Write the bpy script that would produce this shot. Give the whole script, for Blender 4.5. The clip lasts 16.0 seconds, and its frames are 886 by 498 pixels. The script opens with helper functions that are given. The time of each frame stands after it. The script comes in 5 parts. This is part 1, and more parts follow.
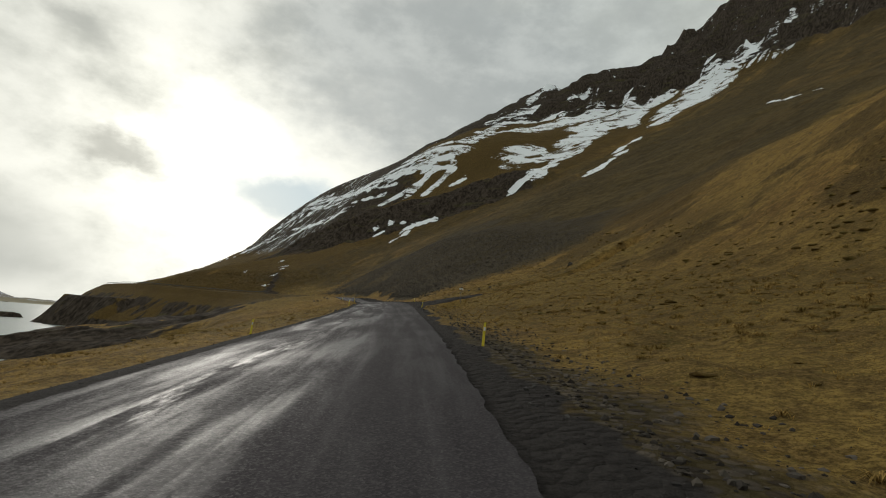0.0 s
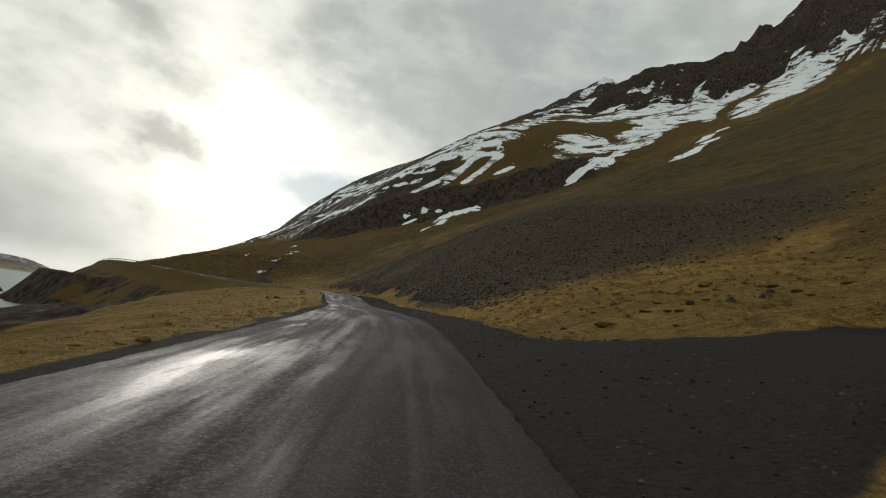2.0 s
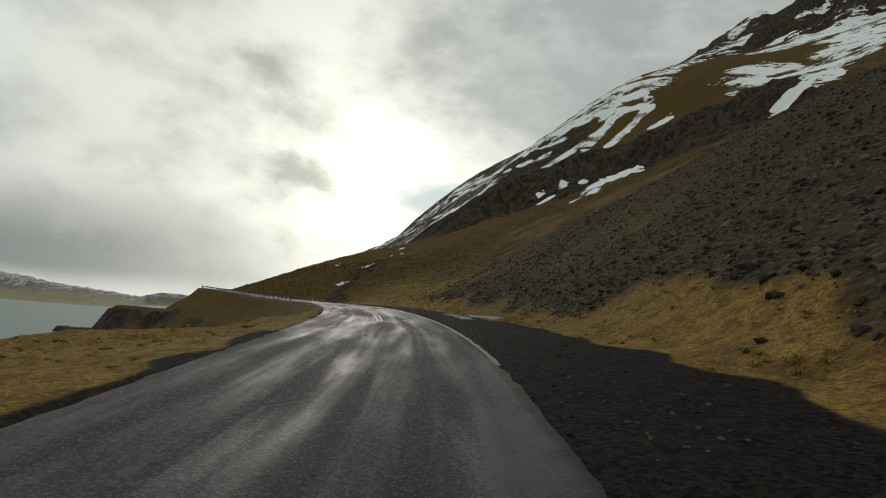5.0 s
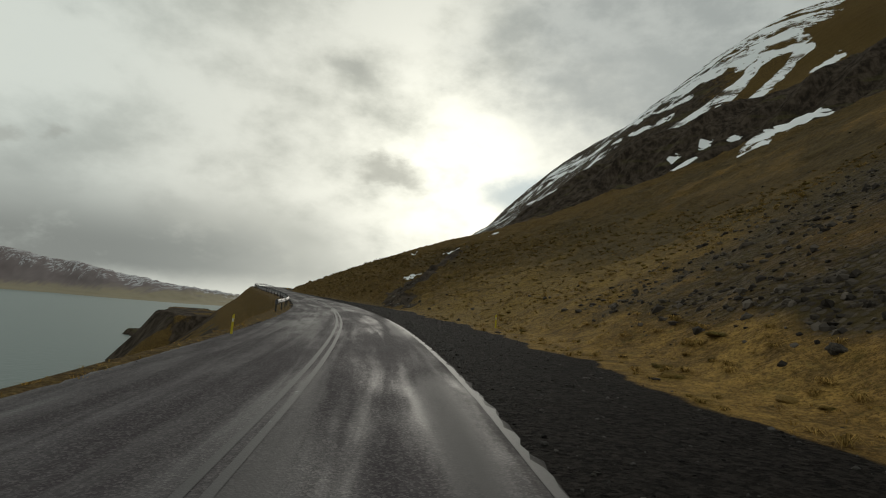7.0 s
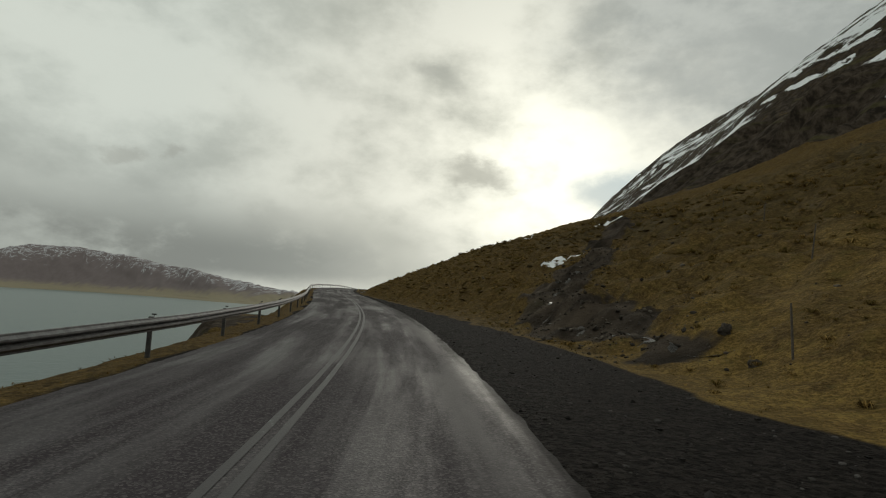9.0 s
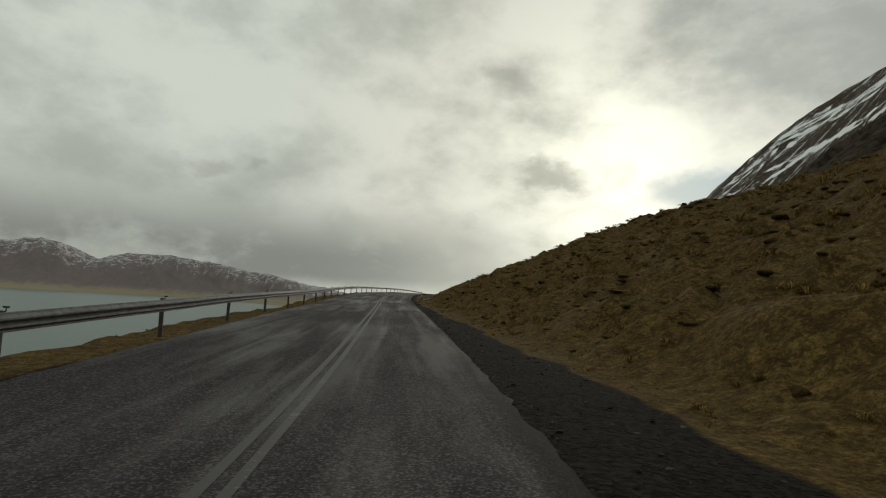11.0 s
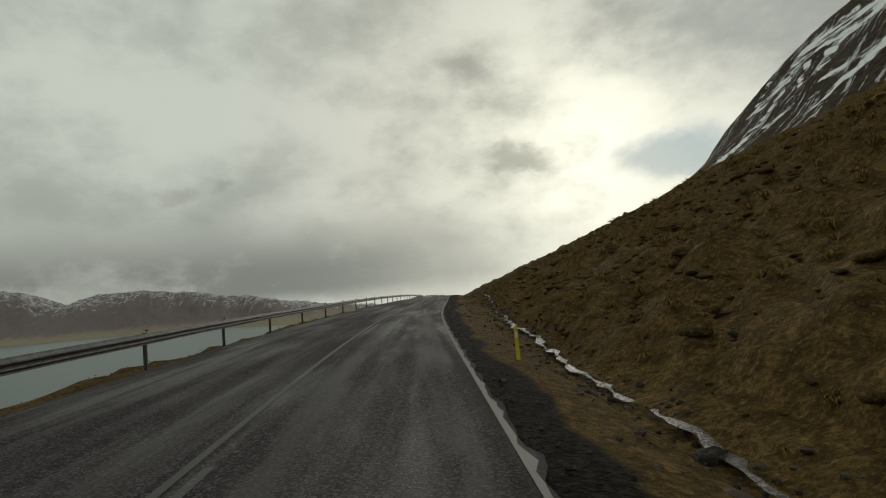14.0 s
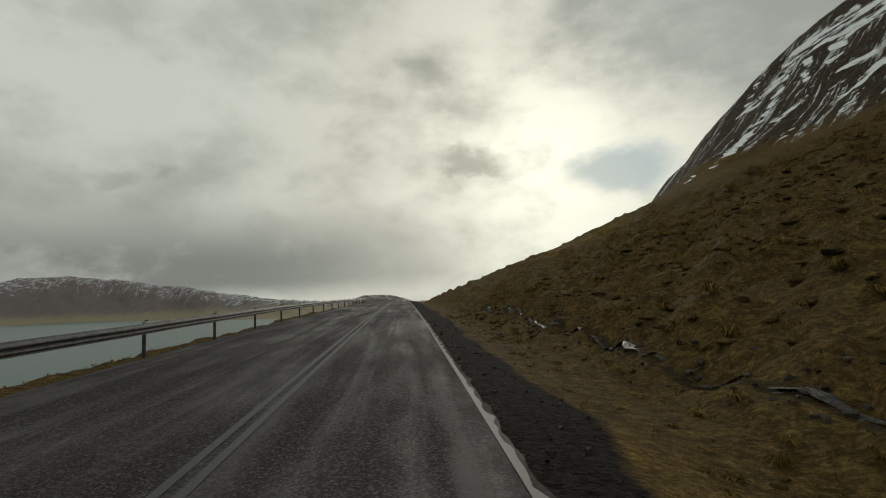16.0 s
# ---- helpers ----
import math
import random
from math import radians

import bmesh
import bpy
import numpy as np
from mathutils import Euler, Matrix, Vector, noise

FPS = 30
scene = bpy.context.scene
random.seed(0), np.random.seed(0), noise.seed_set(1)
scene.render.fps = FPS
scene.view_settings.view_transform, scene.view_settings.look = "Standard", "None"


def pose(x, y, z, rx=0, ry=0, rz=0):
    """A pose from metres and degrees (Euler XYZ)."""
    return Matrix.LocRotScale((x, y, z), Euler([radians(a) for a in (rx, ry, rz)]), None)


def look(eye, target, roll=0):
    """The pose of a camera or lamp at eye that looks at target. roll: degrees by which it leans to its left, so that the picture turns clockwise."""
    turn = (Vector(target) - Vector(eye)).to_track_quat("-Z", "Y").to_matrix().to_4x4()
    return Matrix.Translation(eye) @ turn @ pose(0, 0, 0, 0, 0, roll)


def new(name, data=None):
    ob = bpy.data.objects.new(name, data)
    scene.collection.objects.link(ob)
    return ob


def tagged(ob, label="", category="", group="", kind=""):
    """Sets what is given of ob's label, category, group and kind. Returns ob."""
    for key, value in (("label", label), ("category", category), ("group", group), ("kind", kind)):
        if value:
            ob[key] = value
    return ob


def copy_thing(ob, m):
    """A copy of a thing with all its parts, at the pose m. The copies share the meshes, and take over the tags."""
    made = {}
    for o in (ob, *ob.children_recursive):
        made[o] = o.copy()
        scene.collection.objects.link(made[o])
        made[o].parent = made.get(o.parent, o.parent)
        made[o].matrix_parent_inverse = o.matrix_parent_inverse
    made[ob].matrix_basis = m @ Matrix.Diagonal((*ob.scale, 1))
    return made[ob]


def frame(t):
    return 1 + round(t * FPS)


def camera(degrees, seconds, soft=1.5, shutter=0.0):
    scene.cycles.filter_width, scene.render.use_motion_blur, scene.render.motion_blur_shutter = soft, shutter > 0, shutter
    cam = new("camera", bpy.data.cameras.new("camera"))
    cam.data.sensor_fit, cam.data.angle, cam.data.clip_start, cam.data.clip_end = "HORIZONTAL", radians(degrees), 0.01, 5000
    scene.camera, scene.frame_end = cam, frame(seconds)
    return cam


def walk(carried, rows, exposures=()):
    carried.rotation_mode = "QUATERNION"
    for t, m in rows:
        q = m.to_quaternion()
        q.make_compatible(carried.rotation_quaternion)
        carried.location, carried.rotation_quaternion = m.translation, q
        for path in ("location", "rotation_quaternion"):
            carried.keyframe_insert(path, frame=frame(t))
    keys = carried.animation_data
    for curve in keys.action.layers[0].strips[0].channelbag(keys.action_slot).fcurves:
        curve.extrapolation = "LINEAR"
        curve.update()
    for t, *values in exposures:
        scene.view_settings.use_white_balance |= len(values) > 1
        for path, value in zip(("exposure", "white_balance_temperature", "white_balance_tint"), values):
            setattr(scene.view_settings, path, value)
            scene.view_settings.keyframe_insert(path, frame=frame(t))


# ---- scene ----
cam = camera(76.9, 16.0, 1.1)
PATH = [
    (0, look((-0.364, -1.793, 1.017), (-0.369, 8.095, 2.507), 4.40)),
    (0.5, look((-1.194, 13.937, 2.069), (-1.329, 23.833, 3.504), 4.80)),
    (1, look((-2.212, 29.512, 3.092), (-2.512, 39.399, 4.557), 7.60)),
    (1.5, look((-3.329, 43.712, 4.003), (-3.729, 53.596, 5.468), 7.80)),
    (2, look((-4.563, 57.802, 4.936), (-5.153, 67.677, 6.396), 8.60)),
    (2.5, look((-5.910, 70.915, 5.782), (-6.690, 80.783, 7.202), 8.40)),
    (3, look((-7.966, 84.951, 6.690), (-9.081, 94.787, 8.110), 8.50)),
    (3.5, look((-10.360, 98.460, 7.428), (-11.865, 108.256, 8.758), 7.00)),
    (4, look((-13.805, 111.269, 7.552), (-15.770, 120.981, 8.897), 7.00)),
    (4.2, look((-15.331, 116.131, 7.606), (-17.471, 125.788, 9.076), 5.50)),
    (4.5, look((-17.380, 123.600, 8.200), (-19.776, 133.198, 9.667), 4.60)),
    (5, look((-20.436, 135.717, 9.200), (-23.207, 145.237, 10.504), 4.00)),
    (5.5, look((-23.847, 147.395, 10.050), (-26.979, 156.820, 11.221), 4.30)),
    (6, look((-28.051, 158.782, 10.620), (-31.528, 168.090, 11.751), 4.69)),
    (6.3, look((-31.133, 165.538, 10.958), (-34.821, 174.763, 12.095), 4.80)),
    (6.5, look((-33.320, 170.045, 11.211), (-37.158, 179.207, 12.362), 4.48)),
    (7, look((-39.021, 181.101, 11.557), (-43.270, 190.084, 12.679), 3.69)),
    (7.5, look((-45.026, 191.478, 11.866), (-49.642, 200.283, 12.950), 3.55)),
    (8, look((-51.485, 201.127, 12.187), (-56.523, 209.702, 13.236), 2.89)),
    (8.5, look((-58.153, 210.338, 12.441), (-63.527, 218.706, 13.485), 2.16)),
    (9, look((-64.982, 219.444, 12.688), (-70.620, 227.637, 13.733), 3.27)),
    (9.2, look((-67.778, 223.058, 12.789), (-73.488, 231.204, 13.812), 3.63)),
    (9.5, look((-72.057, 228.448, 12.946), (-77.887, 236.510, 13.951), 4.14)),
    (10, look((-79.486, 237.318, 13.229), (-85.578, 245.184, 14.237), 4.64)),
    (10.5, look((-87.328, 245.998, 13.555), (-93.720, 253.621, 14.577), 4.38)),
    (11, look((-95.551, 254.464, 13.930), (-102.201, 261.859, 14.980), 3.21)),
    (11.3, look((-100.617, 259.456, 14.179), (-107.371, 266.751, 15.257), 2.15)),
    (11.5, look((-104.022, 262.763, 14.351), (-110.823, 270.010, 15.454), 1.39)),
    (12, look((-112.615, 270.970, 14.806), (-119.516, 278.127, 15.878), 0.42)),
    (12.5, look((-121.251, 279.202, 15.215), (-128.079, 286.432, 16.266), -0.90)),
    (13, look((-129.837, 287.499, 15.664), (-136.524, 294.866, 16.668), -0.89)),
    (13.5, look((-138.228, 295.861, 16.164), (-144.743, 303.380, 17.172), -3.50)),
    (14, look((-146.385, 304.296, 16.668), (-152.758, 311.944, 17.618), -5.07)),
    (14.5, look((-154.320, 312.776, 17.138), (-160.546, 320.542, 18.102), -3.35)),
    (15, look((-162.165, 321.391, 17.497), (-168.180, 329.322, 18.451), -1.88)),
    (15.5, look((-169.735, 330.335, 17.853), (-175.565, 338.408, 18.773), -1.99)),
    (16, look((-177.078, 339.518, 18.222), (-182.745, 347.707, 19.136), -2.59)),
]
walk(cam, PATH, [(0.0, 0.1, 6500, 10), (4.0, 0.08, 6500, 9), (7.0, -0.08, 6570, 8), (9.0, -0.10, 6660, 7), (12.0, -0.2, 6770, 6), (16.0, -0.3, 6770, 6)])

# ---- world, sun ----
SUN_AZ, SUN_EL = radians(24), radians(13)          # to the left of +y, above the horizon
SUN_DIR = Vector((-math.sin(SUN_AZ) * math.cos(SUN_EL), math.cos(SUN_AZ) * math.cos(SUN_EL), math.sin(SUN_EL)))


class Nodes:
    """A short way to write node trees."""

    def __init__(self, tree):
        self.tree = tree
        tree.nodes.clear()

    def add(self, kind, ins=(), **props):
        n = self.tree.nodes.new(kind)
        for k, v in props.items():
            if k == "operation":
                n.operation = v
            elif k == "data_type":
                n.data_type = v
            elif k == "blend_type":
                n.blend_type = v
            elif k == "attribute_name":
                n.attribute_name = v
            elif k == "sky_type":
                n.sky_type = v
            elif k == "feature":
                n.feature = v
            elif k == "noise_type":
                n.noise_type = v
            elif k == "normalize":
                n.normalize = v
        for key, v in dict(ins).items():
            if isinstance(v, bpy.types.NodeSocket):
                self.tree.links.new(v, n.inputs[key])
            else:
                n.inputs[key].default_value = v
        return n

    def math(self, op, a, b=0.0, c=0.0):
        return self.add("ShaderNodeMath", {0: a, 1: b, 2: c}, operation=op).outputs[0]

    def vmath(self, op, a, b=(0, 0, 0), out=0):
        return self.add("ShaderNodeVectorMath", {0: a, 1: b}, operation=op).outputs[out]

    def mix(self, f, a, b, blend="MIX"):
        n = self.add("ShaderNodeMix", {0: f, 6: a, 7: b}, data_type="RGBA", blend_type=blend)
        return n.outputs[2]

    def noise(self, vec, scale, detail=4, rough=0.55, distort=0.0, out=0):
        return self.add("ShaderNodeTexNoise", {"Vector": vec, "Scale": scale, "Detail": detail, "Roughness": rough, "Distortion": distort}).outputs[out]

    def step(self, v, lo, hi):
        n = self.add("ShaderNodeMapRange", {0: v, 1: lo, 2: hi, 3: 0.0, 4: 1.0})
        n.interpolation_type = "SMOOTHSTEP"
        return n.outputs[0]

    def scaled(self, vec, s):
        return self.vmath("MULTIPLY", vec, s)


def direction(az, el):
    """A unit vector from degrees left of +y and above the horizon."""
    a, e = radians(az), radians(el)
    return (-math.sin(a) * math.cos(e), math.cos(a) * math.cos(e), math.sin(e))


world = bpy.data.worlds.new("world")
scene.world = world
world.use_nodes = True
N = Nodes(world.node_tree)
way = N.add("ShaderNodeTexCoord").outputs["Generated"]
sky = N.add("ShaderNodeTexSky", sky_type="NISHITA")
sky.sun_disc = False
sky.sun_elevation, sky.sun_rotation = SUN_EL, -SUN_AZ
sky.air_density, sky.dust_density = 1.0, 1.5
blue = N.mix(1.0, sky.outputs[0], (0.09, 0.09, 0.09, 1), "MULTIPLY")
parts = N.add("ShaderNodeSeparateXYZ", {0: way})
puff = N.scaled(way, (1.0, 1.0, 1.7))
big = N.noise(puff, 2.1, 4, 0.5)
fine_noise = N.noise(puff, 6.0, 9, 0.6)
heap = N.math("ADD", N.math("MULTIPLY", big, 0.55), N.math("MULTIPLY", fine_noise, 0.45))
toward = N.vmath("DOT_PRODUCT", way, SUN_DIR, 1)
level = N.vmath("NORMALIZE", N.scaled(way, (1, 1, 0)))
column = N.step(N.vmath("DOT_PRODUCT", level, direction(27, 0), 1), 0.80, 1.0)
glow_wide = N.math("MAXIMUM", N.step(toward, 0.78, 1.0), N.math("MULTIPLY", column, N.step(parts.outputs[2], 0.62, 0.2)))
glow_near = N.math("POWER", N.math("MAXIMUM", toward, 0.0), 45.0)
leftward = N.math("MULTIPLY", N.step(N.vmath("DOT_PRODUCT", level, direction(85, 0), 1), 0.55, 0.95), N.step(parts.outputs[2], 0.12, 0.30))
grey = N.mix(N.step(heap, 0.37, 0.62), (0.39, 0.415, 0.39, 1), (0.60, 0.64, 0.60, 1))
grey = N.mix(N.math("MULTIPLY", leftward, 0.75), grey, N.mix(N.step(heap, 0.40, 0.58), (0.50, 0.54, 0.505, 1), (0.70, 0.74, 0.69, 1)))
lit = N.mix(glow_wide, grey, N.mix(N.step(heap, 0.34, 0.56), (0.50, 0.51, 0.455, 1), (0.82, 0.82, 0.74, 1)))
shine = N.math("MULTIPLY", glow_near, N.step(heap, 0.30, 0.55))
lit = N.mix(1.0, lit, N.mix(shine, (0, 0, 0, 1), (0.55, 0.53, 0.45, 1)), "ADD")


def blob(az, el, spread, edge):
    """A soft patch of sky round a direction, ragged at its edge."""
    stir = N.vmath("MULTIPLY", N.vmath("SUBTRACT", N.noise(puff, 9.0, 6, 0.6, 0.0, 1), (0.5, 0.5, 0.5)), (edge, edge, edge))
    gap = N.vmath("SUBTRACT", N.vmath("ADD", way, stir), direction(az, el))
    c = N.vmath("LENGTH", N.scaled(gap, (1.0, 1.0, 1.8)), (0, 0, 0), 1)
    return N.step(c, radians(spread), radians(spread * 0.3))


low = N.math("MULTIPLY", N.step(parts.outputs[2], 0.20, 0.07), N.step(N.vmath("DOT_PRODUCT", level, direction(78, 0), 1), 0.62, 0.95))
low = N.math("MULTIPLY", low, N.step(N.math("ADD", parts.outputs[2], N.math("MULTIPLY", fine_noise, 0.06)), 0.035, 0.085))
lit = N.mix(N.math("MULTIPLY", low, N.step(fine_noise, 0.25, 0.55)), lit, (0.25, 0.265, 0.25, 1))
lit = N.mix(N.math("MULTIPLY", blob(31.5, 13.6, 4.2, 0.12), 0.7), lit, (0.42, 0.42, 0.37, 1))
for az, el, size in ((65, 12.3, 2.2), (61.5, 12.9, 1.6), (36, 23, 3.2)):
    lit = N.mix(N.math("MULTIPLY", blob(az, el, size, 0.10), 0.5), lit, (0.36, 0.37, 0.34, 1))
lit = N.mix(N.math("MULTIPLY", blob(2, 27, 26, 0.25), 0.75), lit, N.mix(N.step(fine_noise, 0.42, 0.62), (0.33, 0.36, 0.36, 1), (0.44, 0.47, 0.46, 1)))
cover = N.math("SUBTRACT", 1.0, N.math("MULTIPLY", blob(16.6, 12.2, 6.8, 0.10), 0.97))
col = N.mix(cover, N.mix(0.93, blue, (0.42, 0.55, 0.62, 1)), lit)
bg = N.add("ShaderNodeBackground", {0: col, 1: 1.0})
N.add("ShaderNodeOutputWorld", {0: bg.outputs[0]})

lamp = bpy.data.lights.new("sun", "SUN")
lamp.energy, lamp.angle, lamp.color = 0.85, radians(20), (1.0, 0.95, 0.86)
sun = new("sun", lamp)
sun.matrix_world = look(tuple(SUN_DIR * 200), (0, 0, 0))

# ---- plan: the road's line, the bank beside it and the hill's heights ----
ROAD = [(-1.71, -1.83, -0.54), (-2.92, 19.56, 0.91), (-4.48, 40.93, 2.23), (-6.32, 62.27, 3.74), (-9.13, 83.51, 5.08), (-13.48, 104.48, 5.93), (-19.34, 125.08, 6.8), (-25.19, 145.75, 8.4), (-33.62, 167.08, 9.38), (-42.82, 184.48, 10.13), (-52.82, 200.18, 10.64), (-63.52, 214.88, 11.04), (-74.72, 229.18, 11.45), (-86.92, 243.18, 11.94), (-100.02, 256.68, 12.55), (-113.72, 269.78, 13.26), (-127.62, 282.88, 13.93), (-141.42, 295.98, 14.71), (-154.32, 309.58, 15.49), (-166.82, 323.58, 16.09), (-178.72, 338.18, 16.67)]
STATION = [-60, 40, 110, 170, 230, 290, 350, 420, 520]
BANK = [0.25, 0.22, 0.41, 0.80, 0.429, 0.465, 0.455, 0.385, 0.375]
TOE = [9.5, 10.0, 6.3, 8.5, 9, 6, 5.5, 6.5, 7]
HILL_X = [-260, -190, -140, -80, -20, 40, 110, 200, 320, 480]
HILL_Y = [20, 130, 220, 310, 380, 450, 520, 640, 820, 1050]
HILL_Z = [
    [-78, -44, -15, 13, 35, 52, 54, 61, 122, 108],
    [-55, -33, -13, 10, 27, 35, 53, 103, 192, 192],
    [-37, -23, -10, 10, 35, 43, 75, 137, 222, 250],
    [-15, -10, 1, 28, 51, 83, 128, 183, 251, 313],
    [10, 8, 26, 51, 76, 115, 173, 222, 290, 367],
    [33, 33, 57, 80, 103, 137, 192, 248, 324, 414],
    [53, 70, 92, 114, 136, 163, 196, 261, 364, 449],
    [82, 112, 135, 160, 182, 204, 226, 292, 416, 478],
    [123, 164, 197, 229, 253, 277, 305, 360, 455, 560],
    [178, 234, 279, 322, 353, 390, 425, 490, 600, 720],
]

RIDGE_X = [100, 125, 166, 209, 252, 271, 287, 291, 329, 343, 386, 470]      # the mountain's brow, with the step up to its crag
RIDGE_Z = [700, 350, 358, 373, 382, 399, 402, 440, 464, 480, 520, 700]
SEA = -10.0


def smooth(a, b, x):
    t = np.clip((x - a) / (b - a), 0, 1)
    return t * t * (3 - 2 * t)


def cell(ix, iy, seed):
    h = (ix.astype(np.int64) * 374761393 + iy.astype(np.int64) * 668265263 + seed * 1442695041) & 0xFFFFFFFF
    h = ((h ^ (h >> 13)) * 1274126177) & 0xFFFFFFFF
    return ((h ^ (h >> 16)) & 0xFFFF) / 65535.0


def value_noise(x, y, seed=0):
    ix, iy = np.floor(x), np.floor(y)
    fx, fy = x - ix, y - iy
    fx, fy = fx * fx * (3 - 2 * fx), fy * fy * (3 - 2 * fy)
    a, b = cell(ix, iy, seed), cell(ix + 1, iy, seed)
    c, d = cell(ix, iy + 1, seed), cell(ix + 1, iy + 1, seed)
    return (a + (b - a) * fx) * (1 - fy) + (c + (d - c) * fx) * fy - 0.5


def fbm(x, y, octaves=4, seed=0, gain=0.5):
    total, amp = 0 * x, 1.0
    for o in range(octaves):
        total = total + amp * value_noise(x, y, seed + 17 * o)
        x, y, amp = x * 2.03 + 5.1, y * 2.03 - 3.7, amp * gain
    return total


def spline_weights(knots, x):
    """Cubic weights of the knots at x."""
    kn = np.asarray(knots, float)
    n = len(kn)
    x = np.clip(x, kn[0], kn[-1])
    i = np.clip(np.searchsorted(kn, x) - 1, 0, n - 2)
    h = kn[i + 1] - kn[i]
    t = (x - kn[i]) / h
    tan = np.zeros((n, n))
    for j in range(n):
        a, b = max(j - 1, 0), min(j + 1, n - 1)
        tan[j, b] += 1 / (kn[b] - kn[a])
        tan[j, a] -= 1 / (kn[b] - kn[a])
    w = np.zeros((len(x), n))
    r = np.arange(len(x))
    w[r, i] += 2 * t**3 - 3 * t**2 + 1
    w[r, i + 1] += 3 * t**2 - 2 * t**3
    return w + ((t**3 - 2 * t**2 + t) * h)[:, None] * tan[i] + ((t**3 - t**2) * h)[:, None] * tan[i + 1]


def road_line():
    """The road's centre, every 4 m, from behind the start to far past the end; and the station of each point."""
    p = np.array(ROAD)
    step = np.hypot(*np.diff(p[:, :2], axis=0).T)
    at = np.concatenate([[0], np.cumsum(step)])
    fine = np.arange(0, at[-1], 4.0)
    mid = spline_weights(at, fine) @ p
    back = mid[0] - mid[1]
    back /= np.hypot(*back[:2])
    on = mid[-1] - mid[-4]
    on /= np.hypot(*on[:2])
    k = np.arange(100, 0, -4.0)
    first = mid[0] + back * k[:, None]
    k = np.arange(4, 1000, 4.0)
    last = mid[-1] + on * k[:, None]
    last[:, 2] = np.maximum(mid[-1, 2] + 2.4 * (1 - np.exp(-k / 80)) - 0.06 * np.maximum(k - 110, 0) - 0.1 * np.maximum(k - 200, 0), -26)
    line = np.concatenate([first, mid, last])
    s = np.concatenate([[0], np.cumsum(np.hypot(*np.diff(line[:, :2], axis=0).T))])
    return line, s - s[len(first)]


LINE, LINE_S = road_line()
NORMAL = np.gradient(LINE[:, :2], axis=0)
NORMAL = np.stack([NORMAL[:, 1], -NORMAL[:, 0]], 1) / np.hypot(*NORMAL.T)[:, None]


TILT_S, TILT = [-80, 30, 85, 112, 135, 250, 300], [0.06, 0.09, 0.09, 0.05, 0.035, 0.035, 0.0]


def tilt(s, d):
    """How far the road and its verges climb to the right on the first bend."""
    return np.interp(s, TILT_S, TILT) * (np.clip(d, -20, 12) - 1.4)


def on_road(s, d=0.0, lift=0.0):
    """The place at station s, d metres to the right of the centre, and the heading there."""
    x, y, z = (float(np.interp(s, LINE_S, LINE[:, k])) for k in range(3))
    nx, ny = (float(np.interp(s, LINE_S, NORMAL[:, k])) for k in range(2))
    return Vector((x + nx * d, y + ny * d, z + lift + float(tilt(s, d)))), math.atan2(ny, nx)


def road_coords(x, y):
    """Station, distance to the right and the road's height for arrays of places."""
    q = np.stack([x, y], 1)
    p = LINE[:, :2]
    out = np.empty((len(q), 3))
    for a in range(0, len(q), 8000):
        w0 = q[a:a + 8000]
        i = np.clip(((w0[:, None] - p[None]) ** 2).sum(-1).argmin(1), 1, len(p) - 2)
        best = None
        for j in (i - 1, i):
            v, w = p[j + 1] - p[j], w0 - p[j]
            l2 = (v**2).sum(-1)
            t = np.clip((w * v).sum(-1) / l2, 0, 1)
            gap = np.hypot(*(w - v * t[:, None]).T)
            side = np.sign(v[:, 1] * w[:, 0] - v[:, 0] * w[:, 1])
            now = np.stack([gap, LINE_S[j] + t * np.sqrt(l2), gap * side, LINE[j, 2] + t * (LINE[j + 1, 2] - LINE[j, 2])], 1)
            best = now if best is None else np.where((now[:, 0] < best[:, 0])[:, None], now, best)
        out[a:a + 8000] = best[:, 1:]
    return out[:, 0], out[:, 1], out[:, 2]


SHELF_S = [-80, 0, 60, 100, 130, 150, 165, 178, 212, 224, 330, 420, 520]
SHELF_W = [40, 36, 32, 30, 26, 15, 6.5, 4.0, 4.0, 5.0, 6.3, 6.6, 6.5]     # flat land left of the centre
GRAVEL_S = [-80, 20, 50, 64, 84, 96, 115, 135, 190, 240, 290, 325, 360, 420]
GRAVEL_W = [3.5, 3.5, 3.6, 4.2, 6.0, 6.3, 6.6, 6.7, 6.6, 6.8, 5.0, 3.7, 3.7, 4.2]    # gravel's edge right of the centre
DITCH_S = [-80, 30, 50, 100, 190, 280, 330, 420]
DITCH_Z = [0.3, 0.3, 0.3, 0.2, 0.25, 0.35, 0.6, 0.6]
LEAN_S, LEAN = [-80, 60, 85, 102, 116, 150, 190], [0.06, 0.06, 0.03, 0.05, 0.10, 0.05, 0.0]     # how fast the verge climbs from the road

FALL_S, FALL = [-80, 50, 75, 100, 115, 130, 150, 190], [0.10, 0.10, 0.14, 0.20, 0.20, 0.10, 0.06, 0.02]     # how fast the left verge falls


def side_track(s, d):
    """1 on the gravel track that leaves the road to the right, flared towards the far side."""
    lip = 66.0 + 0.3 * (d - 8) - 1.6 * np.exp(-np.maximum(d - 4, 0) / 1.5)
    end = 72.4 + 0.25 * (d - 10) + 15 * np.exp(-np.maximum(d - 4.6, 0) / 1.7)
    return smooth(-0.7, 0.3, s - lip) * smooth(-0.7, 0.3, end - s) * smooth(2.5, 3.5, d) * smooth(40, 34, d)


